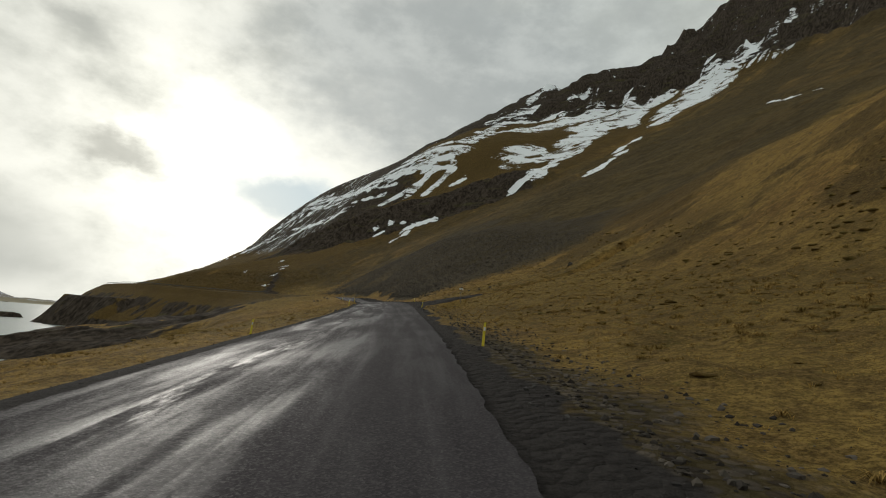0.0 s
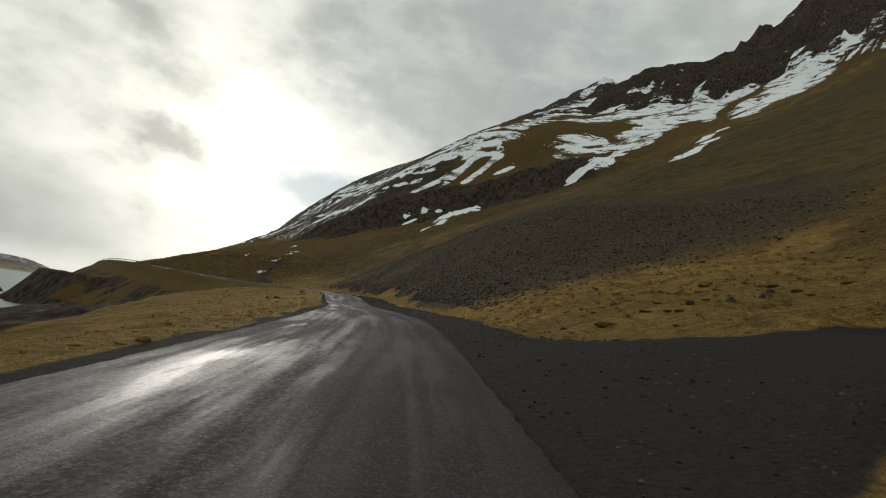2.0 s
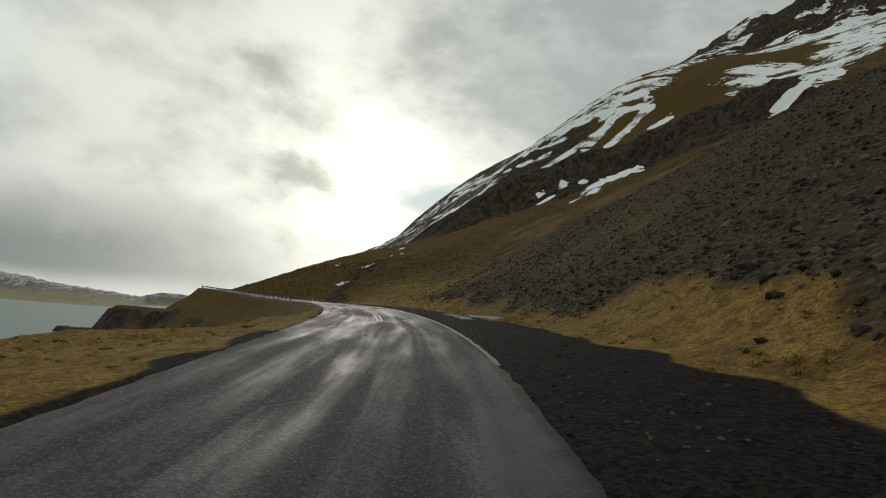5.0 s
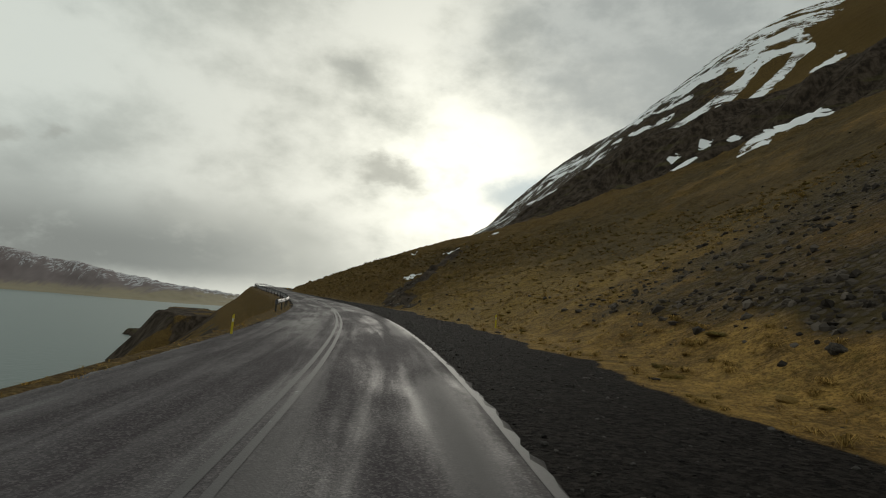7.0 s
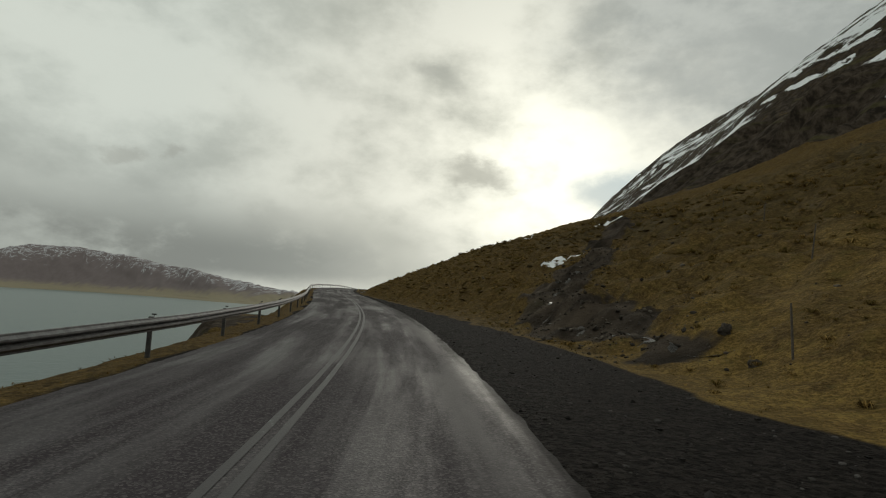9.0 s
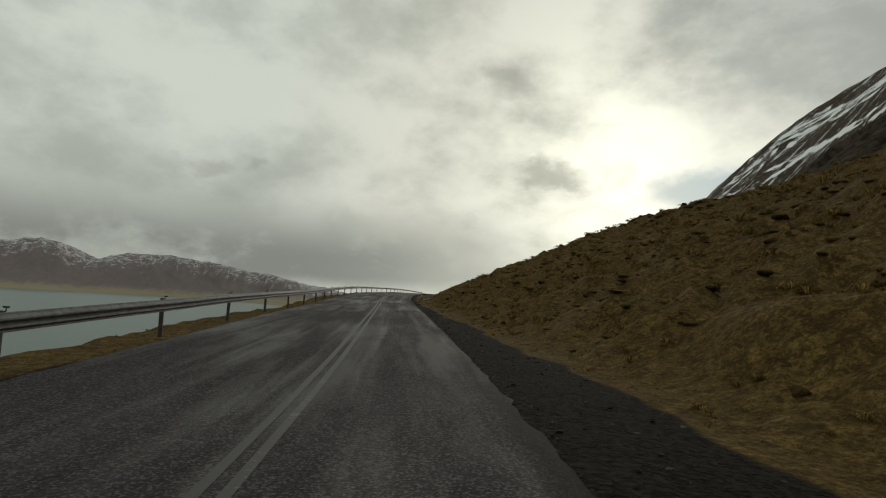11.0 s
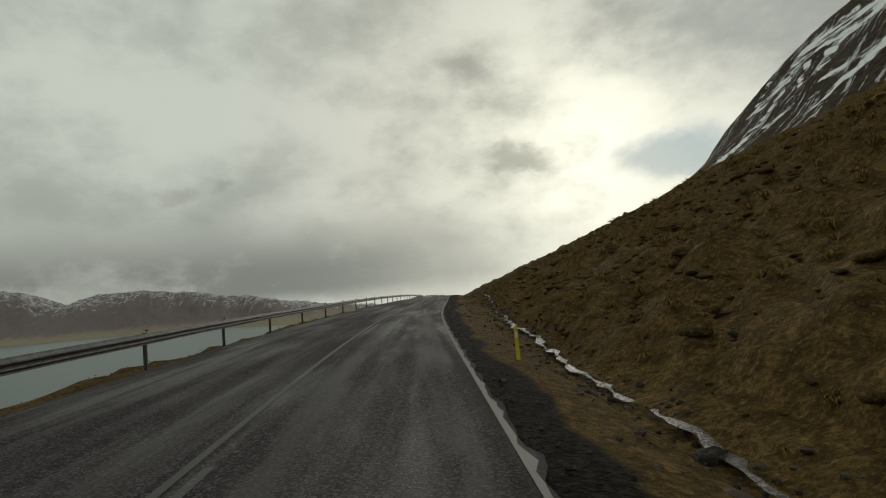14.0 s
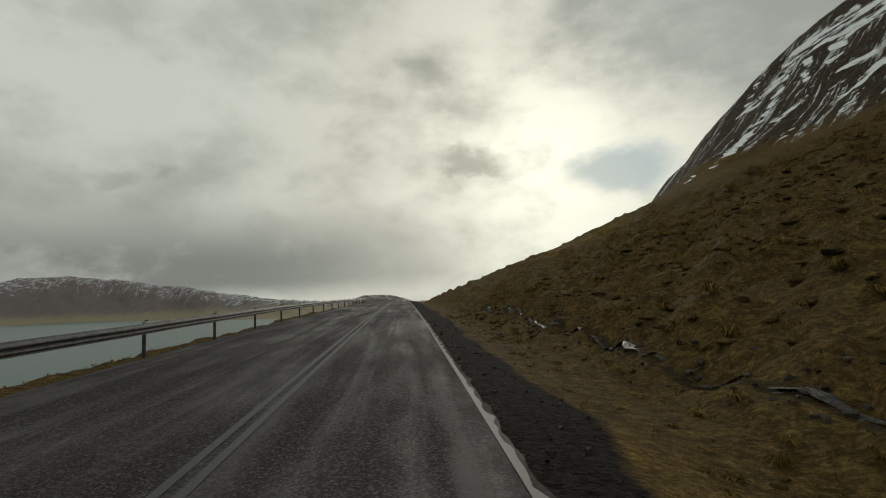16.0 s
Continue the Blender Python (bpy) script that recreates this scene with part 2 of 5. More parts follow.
def near_segment(x, y, a, b):
    ax, ay, bx, by = *a, *b
    vx, vy = bx - ax, by - ay
    t = np.clip(((x - ax) * vx + (y - ay) * vy) / (vx * vx + vy * vy + 1e-9), 0, 1)
    return np.hypot(x - ax - t * vx, y - ay - t * vy)


STREAM = [(303, 6.6), (318, 5.6), (332, 4.9), (345, 4.6), (351, 4.6), (364, 5.3), (370, 5.6), (376, 5.9), (385, 6.2), (408, 7.0), (432, 7.4), (450, 7.5)]


def stream_gap(s, d):
    """Distance from the small stream at the foot of the bank."""
    ss, dd = [p[0] for p in STREAM], [p[1] for p in STREAM]
    return np.abs(d - np.interp(s, ss, dd) - 0.07 * np.sin(s * 0.55)) + 30 * smooth(3, 0, s - 343) + 30 * smooth(448, 452, s)


def ground(x, y):
    """Height of the land and, for its materials, the shares of gravel, scree, snow, rock and wet ground."""
    s, d, zr = road_coords(x, y)
    zr = zr + tilt(s, d)
    e = -d
    # right of the road: shoulder, ditch, bank, hill
    edge = np.interp(s, GRAVEL_S, GRAVEL_W) + np.interp(s, [280, 330], [0.8, 0.35]) * fbm(s / 2.2, d / 4.0, 4, 5)
    toe = np.interp(s, STATION, TOE)
    foot = np.log1p(np.exp(np.clip((d - toe) / 2, -30, 30))) * 2
    track = side_track(s, d)
    dip = np.interp(s, DITCH_S, DITCH_Z) * smooth(edge - 0.6, edge + 2.4, d) * (1 - track)
    bank = (spline_weights(STATION, s) @ np.array(BANK)) * np.minimum(foot, 60)
    near = zr - dip + np.interp(s, LEAN_S, LEAN) * np.clip(d - 3.4, 0, 9) + bank * smooth(edge - 0.4, np.maximum(toe, edge) + 2.5, d) * (1 - track * np.interp(d, [8, 14, 24], [0.9, 0.8, 0.45]))
    hill = ((spline_weights(HILL_X, x) @ np.array(HILL_Z, float)) * spline_weights(HILL_Y, y)).sum(1)
    west = smooth(-330, -190, x + 0.2 * (y - 500))
    hill = hill + 2.3 * smooth(150, 200, s) * smooth(160, 60, d)
    hill = hill * west - 26 * (1 - west)
    near = near + 0.55 * track * smooth(4.5, 9, d)
    w = smooth(20, 70, d)
    right = near * (1 - w) + hill * w
    # cliff band across the hillside, and crags higher up
    along = -0.66 * x + 0.75 * y
    base = 64 + 0.36 * (x + 45) + 7 * fbm(along / 60, along * 0, 3, 31)
    t = (right - base) / 32
    far = smooth(60, 130, d)
    right = right + far * 15 * smooth(90, 40, x) * (smooth(0.15, 0.5, t) - np.clip(t * 0.8, 0, 1)) * smooth(1.6, 0.9, t)
    cliff = far * smooth(70, 40, x) * smooth(520, 470, y) * smooth(-0.02, 0.10, t) * smooth(1.0, 0.75, t + 0.5 * fbm(along / 25, right / 20, 3, 8))
    crag = np.interp(x, [40, 190, 250], [248, 268, 298])
    high = far * smooth(crag - 8, crag + 14, right + 30 * fbm(along / 60, right / 90, 3, 9))
    step = np.mod(right / 30 + 0.6 * fbm(along / 80, right / 200, 2, 14), 1.0)
    ridged = 1 - 2 * np.abs(fbm(along / 70, right / 60 + x / 200, 4, 12))
    right = right + high * np.interp(x, [60, 200], [0.2, 1.0]) * (34 * (ridged - 0.62) + 22 * (smooth(0.25, 0.6, step) - step))
    right = right + far * (4.0 * fbm(x / 45, y / 45, 4, 3) + cliff * 8 * fbm(along / 7, right / 30, 3, 44))
    bearing = (x + 1.5) / np.maximum(y - 20, 60) + 0.006 * fbm(x / 18, y / 18, 3, 130)
    brow = 2 + np.interp(bearing * 700, RIDGE_X, RIDGE_Z) * (np.clip(y, 300, 830) - 20) / 700 + 5 * fbm(x / 14, y / 14, 3, 131)
    right = np.where(far > 0, np.minimum(right, brow), right)
    # left of the road: a shelf of grass, then a steep fall to the sea, and a low headland
    shelf = np.interp(s, SHELF_S, SHELF_W) + 2.0 * fbm(s / 14, s * 0, 3, 71) * smooth(7, 12, np.interp(s, SHELF_S, SHELF_W))
    beyond = np.maximum(e - shelf, 0)
    left = zr - 0.25 * smooth(np.interp(s, [130, 150], [4.4, 3.2]), np.interp(s, [130, 150], [5.4, 6]), e) - np.interp(s, FALL_S, FALL) * np.clip(e - np.interp(s, [60, 75, 130, 150], [5, 4.4, 4.4, 4]), 0, 30) - 0.004 * np.clip(e - 8, 0, 25) ** 2 * smooth(170, 120, s) - np.interp(s, [40, 100, 125, 150, 205, 240, 290], [0.6, 0.30, 0.24, 0.19, 0.22, 0.6, 0.78]) * beyond - 0.25 * np.minimum(beyond, 3) + 2.2 * smooth(2, 14, beyond) * fbm(x / 11, y / 11, 3, 15)
    gap = near_segment(x, y, (-165, 298), (-216, 333))
    head = 6.8 - 0.03 * gap - np.maximum(gap - 12 - 9 * fbm(x / 30, y / 30, 3, 91), 0) * 1.5
    gap3 = near_segment(x, y, (-283, 374), (-306, 380)) + 4 * fbm(x / 7, y / 7, 3, 93)
    head = np.maximum(head, -7.2 - np.maximum(gap3 - 5, 0) * 1.6)
    left = np.where(e > 6.5, np.maximum(left, head), left)
    left = np.maximum(left, -24)
    z = np.where(d > 0, right, left)
    # lumps and hummocks away from the road
    rough = smooth(edge, edge + 4, d) * (1 - track) + smooth(np.interp(s, [130, 150], [4.6, 3.6]), 7, e)
    z = z + rough * (0.30 * fbm(x / 3.2, y / 3.2, 3, 51) + 0.9 * smooth(10, 30, np.abs(d)) * fbm(x / 13, y / 13, 3, 53) + (0.34 + 0.95 * smooth(225, 270, s) * (d > 6)) * np.abs(fbm(x / 1.5, y / 1.5, 2, 57)) + 0.9 * smooth(225, 270, s) * smooth(7, 12, d) * smooth(60, 40, d) * np.abs(fbm(x / 3.4, y / 3.4, 2, 58)))
    creek = stream_gap(s, d)
    z = z - 0.16 * smooth(0.8, 0.2, creek) * (d > 0)
    z = z - 0.55 * smooth(1.5, 0.4, np.abs(d - 7.6)) * smooth(56.5, 61, s) * smooth(64.8, 64.0, s)
    z = z - 0.07 * smooth(3.3, 3.0, d) * (d > 0) - 0.07 * (d <= 0) * smooth(0.3, 0.0, e - np.interp(s, [0, 60, 75, 95, 115, 145, 230, 260, 320, 376], [4.4, 4.4, 4.0, 3.4, 2.8, 2.7, 3.2, 3.6, 4.3, 4.85]))
    # shares of materials
    gravel = np.maximum(np.where(d > 0, smooth(edge + 0.45, edge - 0.4, d), smooth(3.75, 3.35, e + np.interp(s, [0, 20, 60, 75, 95, 115, 130, 140, 150, 190, 230, 300], [-1.4, -1.6, -1.0, -0.5, -0.2, 0.4, 0.7, 0.7, 0.5, 0.4, 0.1, -0.6]) + 0.5 * fbm(s / 2.5, d, 2, 62))), track * smooth(36, 24, d))
    rubble = smooth(40, 15, s) * smooth(edge + 3.2, edge + 0.5, d) * (d > 0)
    scree = (smooth(86, 110, s) * smooth(222, 196, s) * smooth(toe, toe + 2.6, d + 2.4 * fbm(s / 6, d / 6, 3, 81)) * smooth(85, 40, d + 14 * fbm(s / 14, d / 14, 3, 82))) * (d > 0)
    tongues = fbm(s / 5, d / 26, 4, 84)
    scree = scree * (0.5 + 0.45 * smooth(100, 122, s)) * (1.05 + 0.9 * np.clip(tongues + 0.8 * fbm(s / 9, d / 9, 3, 83) + 0.06, -0.45, 0.4))
    slope_dry = fbm(x / 60, y / 60, 3, 101) - track
    heath = smooth(0.0, 0.22, fbm(along / 26, right / 170, 4, 103)) * smooth(25, 60, d) * 0.9
    heath = np.maximum(heath, (d > 0) * smooth(-0.02, 0.2, fbm(x / 9, y / 9, 4, 116)) * smooth(13, 34, d) * 0.75)
    heath = heath * (1 - track)
    heath = np.maximum(heath, 0.85 * smooth(165, 190, s) * (d < 0) * smooth(90, 60, e))
    heath = np.maximum(heath, smooth(215, 280, s) * smooth(-0.85, -0.1, fbm(x / 18, y / 18, 3, 104)) * (d > 3))
    bare = (d > 0) * smooth(88, 112, s - 0.1 * (d - 20) + 9 * fbm(s / 11, d / 11, 3, 141)) * np.interp(s, [195, 225, 300, 335], [1.0, 0.75, 0.55, 0.0]) * smooth(12, 26, d) * smooth(290, 200, d)
    bare = np.maximum(bare, 0.8 * smooth(95, 170, d + 25 * fbm(x / 40, y / 40, 3, 142)) * smooth(270, 225, s) * (x > 20))
    west = smooth(455, 500, y) * smooth(-70, -105, x)
    wob, curl = fbm(x / 16, y / 16, 4, 105), fbm(along / 5, right / 4, 3, 107)
    snow = 0 * d
    for ax, ay, bx, by, r in SNOW_FIELD + SNOW_APRON + SNOW_LEDGES + SNOW_STREAKS + SNOW_WEST:
        snow = np.maximum(snow, smooth(r * 1.5 + 0.8, r * 0.45, near_segment(x, y, (ax, ay), (bx, by)) + min(r, 7) * (1.1 * wob + 0.7 * curl)))
    snow = (d > 0) * far * snow
    streaks = (d > 0) * far * west * smooth(40, 70, right) * 0.5
    ledge = high * smooth(0.16, 0.3, fbm(along / 22, right / 9, 3, 115))
    snow = np.maximum(snow, ledge * 0.40)
    for a, b, r in SNOW_PATCHES:
        snow = np.maximum(snow, smooth(r * 1.35, r * 0.6, near_segment(x, y, a, b) + r * 0.9 * fbm(x / 4, y / 4, 3, 111)))
    slush = 0 * d
    for a, b, r in DIRTY_SNOW:
        slush = np.maximum(slush, smooth(r * 1.2, r * 0.6, near_segment(s, d, a, b) + 0.35 * fbm(s / 0.9, d / 0.5, 3, 112)))
    rock = np.clip(cliff * 1.2 + high * 0.95, 0, 1)
    rock = np.maximum(rock, (d > 0) * far * smooth(420, 460, y) * smooth(5, -45, x) * 0.62 * smooth(45, 75, right))
    rock = np.maximum(rock, (d < 0) * smooth(3, 11, beyond) * (0.25 + 0.7 * smooth(-0.15, 0.12, fbm(x / 11, y / 11, 3, 113))) + (d < 0) * smooth(-4, -7, z))
    gully = np.minimum(near_segment(x, y, (-68, 235.2), (-76, 244.7)), near_segment(x, y, (-76, 244.7), (-79, 258.7)))
    gully = np.minimum(gully, near_segment(x, y, (-79, 258.7), (-86, 290.7))) + 2.5 * fbm(x / 3, y / 3, 3, 121)
    rock = np.maximum(rock, (d > 7) * smooth(2.8, 0.8, gully) * 0.75)
    z = z + (d > 7) * smooth(6, 2, gully) * (0.4 * np.abs(fbm(x / 1.6, y / 1.6, 3, 123)) - 0.15)
    wet = 0.62 * smooth(0.5, 0.1, creek) * (d > 0)
    return z, dict(gravel=gravel, scree=np.clip(scree + rubble * 0.8, 0, 1), heath=heath, streaks=streaks, snow=snow, slush=slush, rock=np.clip(rock, 0, 1), wet=wet, dry=slope_dry, bare=bare, coarse=smooth(150, 95, s))


SNOW_PATCHES = [((-47, 376), (-44, 378), 2.5), ((-84, 263), (-82, 264), 0.8), ((-87, 285), (-86, 286), 1.0), ((-97, 330), (-93, 334), 1.5), ((-90, 310), (-90, 312), 1.5),
                ((-113, 318), (-112, 321), 0.8), ((-106, 360), (-104, 364), 1.6)]
# snow lying on the mountain: from x, y to x, y and the half width
SNOW_FIELD = [(-174, 727, -81, 545, 13.8), (-78, 525, -52, 523, 17.8), (-57, 517, -19, 491, 10.2), (-43, 544, -10, 516, 16.3), (-14, 493, 16, 501, 6.8), (-18, 479, 2, 481, 3.2), (-4, 501, 34, 541, 8.1), (16, 508, 75, 599, 5.8), (53, 716, 99, 735, 15.7), (30, 569, 72, 697, 9.4), (79, 693, 133, 670, 11.7), (121, 788, 181, 874, 10.8), (52, 483, 73, 489, 12.1), (55, 463, 81, 477, 8.2), (78, 573, 101, 603, 17.7), (-107, 544, -48, 486, 2.6)]
SNOW_APRON = [(43, 372, 61, 379, 2.2), (61, 379, 110, 495, 5.3), (110, 495, 172, 582, 15.2), (100, 438, 137, 517, 6.0), (148, 563, 184, 583, 25.9), (130, 620, 164, 625, 19.5), (175, 517, 202, 579, 4.5), (174, 550, 205, 569, 7.2), (214, 579, 245, 595, 10.7), (177, 457, 224, 515, 10.7), (224, 515, 259, 544, 29.0), (271, 582, 282, 565, 22.7), (290, 609, 296, 607, 3.6), (77, 288, 113, 354, 3.8), (117, 367, 141, 402, 3.3), (78, 458, 97, 481, 5.2)]
SNOW_LEDGES = [(294, 547, 329, 566, 8.9), (302, 535, 305, 512, 3.6), (303, 504, 316, 498, 5.1), (178, 297, 177, 270, 2.0), (177, 270, 176, 245, 1.6), (396, 715, 412, 703, 1.5), (360, 571, 407, 624, 3.6), (449, 883, 483, 919, 2.5), (186, 683, 206, 623, 1.3), (164, 651, 203, 621, 1.2), (155, 710, 181, 721, 4.7), (193, 633, 210, 603, 1.2), (167, 729, 187, 688, 1.3)]
SNOW_STREAKS = [(-53, 459, -26, 469, 3.3), (-34, 453, -18, 479, 3.5), (-20, 448, 2, 473, 2.5), (3, 448, 12, 459, 2.4), (-203, 686, -170, 711, 8.9), (-166, 604, -100, 507, 2.9), (-167, 570, -149, 566, 4.9), (-113, 514, -86, 489, 3.4), (-88, 499, -56, 477, 1.7), (-50, 391, -48, 392, 1.5), (-40, 393, -38, 393, 1.4), (-31, 389, -28, 390, 0.8), (-21, 366, -15, 372, 7.6), (-38, 299, -30, 331, 1.7), (-30, 331, -24, 358, 2.3)]
SNOW_WEST = [(-212, 523, -214, 553, 1.1), (-208, 551, -205, 568, 0.9), (-204, 561, -201, 622, 2.5), (-209, 695, -202, 762, 1.5), (-196, 616, -189, 682, 1.8), (-189, 597, -182, 604, 2.4), (-171, 544, -165, 556, 1.5), (-187, 555, -183, 560, 0.9), (-188, 686, -188, 732, 0.9), (-179, 630, -176, 732, 0.9), (-170, 621, -162, 737, 0.9), (-167, 624, -160, 673, 1.2), (-171, 591, -167, 582, 0.9), (-162, 570, -158, 572, 1.6), (-158, 662, -152, 734, 0.9)]

DIRTY_SNOW = [((171, 5.5), (180, 5.85), 0.42), ((172, 7.3), (177.4, 7.15), 0.55), ((178.2, 7.1), (179.6, 7.2), 0.35)]


def ground_z(x, y):
    return float(ground(np.array([x], float), np.array([y], float))[0][0])


def part(name, bm, material, parent=None, label=""):
    """Links a bmesh, or a mesh, as one object under a thing or a part."""
    me = bm
    if isinstance(bm, bmesh.types.BMesh):
        me = bpy.data.meshes.new(name)
        bm.to_mesh(me)
        bm.free()
    if material and not me.materials:
        me.materials.append(material)
    ob = new(name, me)
    if parent:
        ob.parent = parent
    if label:
        tagged(ob, label)
    return ob


def mesh_from(name, co, faces, material, smooth_shade=True):
    """A mesh from arrays of corners and of quads or triangles."""
    co, faces = np.asarray(co, np.float32), np.asarray(faces, np.int32)
    me = bpy.data.meshes.new(name)
    me.vertices.add(len(co))
    me.vertices.foreach_set("co", co.ravel())
    k = faces.shape[1]
    me.loops.add(faces.size)
    me.loops.foreach_set("vertex_index", faces.ravel())
    me.polygons.add(len(faces))
    me.polygons.foreach_set("loop_start", np.arange(0, faces.size, k, dtype=np.int32))
    me.polygons.foreach_set("use_smooth", np.full(len(faces), smooth_shade))
    me.update(calc_edges=True)
    if material:
        me.materials.append(material)
    return me


def grid_faces(rows, cols):
    i = np.arange(rows - 1)[:, None] * cols + np.arange(cols - 1)[None]
    return np.stack([i, i + 1, i + cols + 1, i + cols], -1).reshape(-1, 4)


# ---- materials ----
def material(name):
    m = bpy.data.materials.new(name)
    m.use_nodes = True
    return m, Nodes(m.node_tree)


def finish(N, color, rough=0.9, bump=None, strength=0.4, distance=0.05, spec=0.3, metallic=0.0):
    ins = {"Base Color": color, "Roughness": rough, "Metallic": metallic, "Specular IOR Level": spec}
    if bump is not None:
        ins["Normal"] = N.add("ShaderNodeBump", {"Height": bump, "Strength": strength, "Distance": distance}).outputs[0]
    b = N.add("ShaderNodeBsdfPrincipled", ins)
    N.add("ShaderNodeOutputMaterial", {0: b.outputs[0]})
    return b


def land_material():
    m, N = material("land")
    pos = N.add("ShaderNodeNewGeometry").outputs["Position"]

    def share(name):
        return N.add("ShaderNodeAttribute", attribute_name=name).outputs["Fac"]

    n1, n2, n3 = N.noise(pos, 0.035, 5, 0.6), N.noise(pos, 0.35, 5, 0.65, 0.5), N.noise(pos, 2.6, 5, 0.7)
    n4 = N.noise(pos, 11.0, 3, 0.7)
    straw, olive, rust = (0.350, 0.215, 0.062, 1), (0.150, 0.118, 0.034, 1), (0.175, 0.096, 0.034, 1)
    grass = N.mix(N.step(N.math("ADD", n1, N.math("MULTIPLY", n2, 0.6)), 0.70, 1.0), straw, rust)
    grass = N.mix(N.math("MULTIPLY", N.step(N.math("ADD", share("dry"), N.math("MULTIPLY", n2, 0.4)), 0.15, 0.5), 0.45), grass, olive)
    heath = N.step(N.math("ADD", share("heath"), N.math("MULTIPLY", N.math("SUBTRACT", n2, 0.5), 0.9)), 0.25, 0.8)
    # dark soil and, put into the colour, shaded gaps between paler heath tops
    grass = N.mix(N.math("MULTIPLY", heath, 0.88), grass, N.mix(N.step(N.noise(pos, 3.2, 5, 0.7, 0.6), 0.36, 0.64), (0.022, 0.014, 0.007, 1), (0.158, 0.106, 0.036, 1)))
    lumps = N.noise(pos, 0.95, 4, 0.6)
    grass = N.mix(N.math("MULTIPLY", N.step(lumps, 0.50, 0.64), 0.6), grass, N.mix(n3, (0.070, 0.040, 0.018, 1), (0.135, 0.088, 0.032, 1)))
    # shade between tufts and lit tips painted in: low bump noise darker, high paler
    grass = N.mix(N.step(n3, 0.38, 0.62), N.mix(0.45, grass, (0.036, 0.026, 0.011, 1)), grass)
    grass = N.mix(N.math("MULTIPLY", N.step(n4, 0.5, 0.72), 0.55), grass, N.mix(0.55, grass, (0.34, 0.222, 0.088, 1)))
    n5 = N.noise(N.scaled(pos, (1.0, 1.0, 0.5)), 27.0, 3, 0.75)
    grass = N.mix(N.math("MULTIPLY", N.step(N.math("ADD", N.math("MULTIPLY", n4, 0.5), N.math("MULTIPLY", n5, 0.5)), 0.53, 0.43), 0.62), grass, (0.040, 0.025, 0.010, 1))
    grass = N.mix(N.math("MULTIPLY", N.step(N.noise(pos, 1.7, 4, 0.7), 0.54, 0.68), 0.3), grass, (0.105, 0.092, 0.027, 1))
    gullied = N.noise(N.scaled(pos, (0.11, 0.05, 0.03)), 1.0, 6, 0.68, 0.7)
    bare = N.math("MULTIPLY", N.step(N.math("ADD", share("bare"), N.math("MULTIPLY", N.math("SUBTRACT", gullied, 0.5), 1.5)), 0.3, 0.85), 0.8)
    grass = N.mix(bare, grass, N.mix(N.step(N.math("ADD", N.math("MULTIPLY", n3, 0.5), N.math("MULTIPLY", n2, 0.5)), 0.40, 0.62), (0.034, 0.026, 0.014, 1), (0.098, 0.072, 0.032, 1)))
    stones = N.add("ShaderNodeTexVoronoi", {"Vector": pos, "Scale": 4.6, "Randomness": 1.0})
    fine_st = N.add("ShaderNodeTexVoronoi", {"Vector": pos, "Scale": 16.0, "Randomness": 1.0})
    coarse = share("coarse")
    scree_c = N.mix(N.add("ShaderNodeSeparateXYZ", {0: stones.outputs["Color"]}).outputs[0], (0.030, 0.024, 0.019, 1), (0.112, 0.092, 0.072, 1))
    scree_c = N.mix(N.math("MULTIPLY", N.step(stones.outputs["Distance"], 0.42, 0.58), 0.8), scree_c, N.mix(n3, (0.030, 0.021, 0.012, 1), (0.085, 0.066, 0.024, 1)))
    scree_c = N.mix(N.math("MULTIPLY", N.step(n2, 0.50, 0.66), 0.4), scree_c, N.mix(n4, (0.050, 0.038, 0.016, 1), (0.110, 0.082, 0.032, 1)))
    gravel_c = N.mix(N.add("ShaderNodeSeparateXYZ", {0: fine_st.outputs["Color"]}).outputs[0], (0.004, 0.0035, 0.0032, 1), (0.026, 0.022, 0.020, 1))
    gravel_c = N.mix(N.math("MULTIPLY", coarse, 0.6), gravel_c, N.mix(n4, (0.014, 0.012, 0.012, 1), (0.080, 0.072, 0.068, 1)))
    gravel_c = N.mix(N.math("MULTIPLY", N.step(n2, 0.55, 0.75), 0.4), gravel_c, (0.021, 0.017, 0.014, 1))
    tall = N.scaled(pos, (1.0, 1.0, 0.25))
    flat = N.scaled(pos, (0.12, 0.12, 0.7))
    rock_c = N.mix(N.step(N.noise(tall, 0.5, 5, 0.65), 0.35, 0.7), (0.022, 0.017, 0.013, 1), (0.080, 0.062, 0.047, 1))
    rock_c = N.mix(N.math("MULTIPLY", N.step(N.noise(flat, 0.35, 4, 0.6), 0.55, 0.7), 0.5), rock_c, (0.085, 0.078, 0.030, 1))
    jag = N.math("ADD", N.math("MULTIPLY", N.math("SUBTRACT", n2, 0.5), 0.7), N.math("MULTIPLY", N.math("SUBTRACT", n3, 0.5), 0.25))

    def cut(name, jagged=0.9, lo=0.44, hi=0.56):
        return N.step(N.math("ADD", share(name), N.math("MULTIPLY", jag, jagged)), lo, hi)

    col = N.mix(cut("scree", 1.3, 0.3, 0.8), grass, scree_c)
    rockmask = cut("rock", 1.1, 0.42, 0.6)
    col = N.mix(rockmask, col, rock_c)
    col = N.mix(cut("gravel", 1.3, 0.36, 0.64), col, gravel_c)
    wet = N.math("MULTIPLY", cut("wet", 1.5, 0.4, 0.7), 0.7)
    col = N.mix(wet, col, (0.020, 0.017, 0.014, 1))
    strips = N.math("MULTIPLY", N.step(N.noise(N.scaled(pos, (0.22, 0.22, 0.75)), 0.16, 6, 0.66, 0.8), 0.53, 0.59), 0.5)
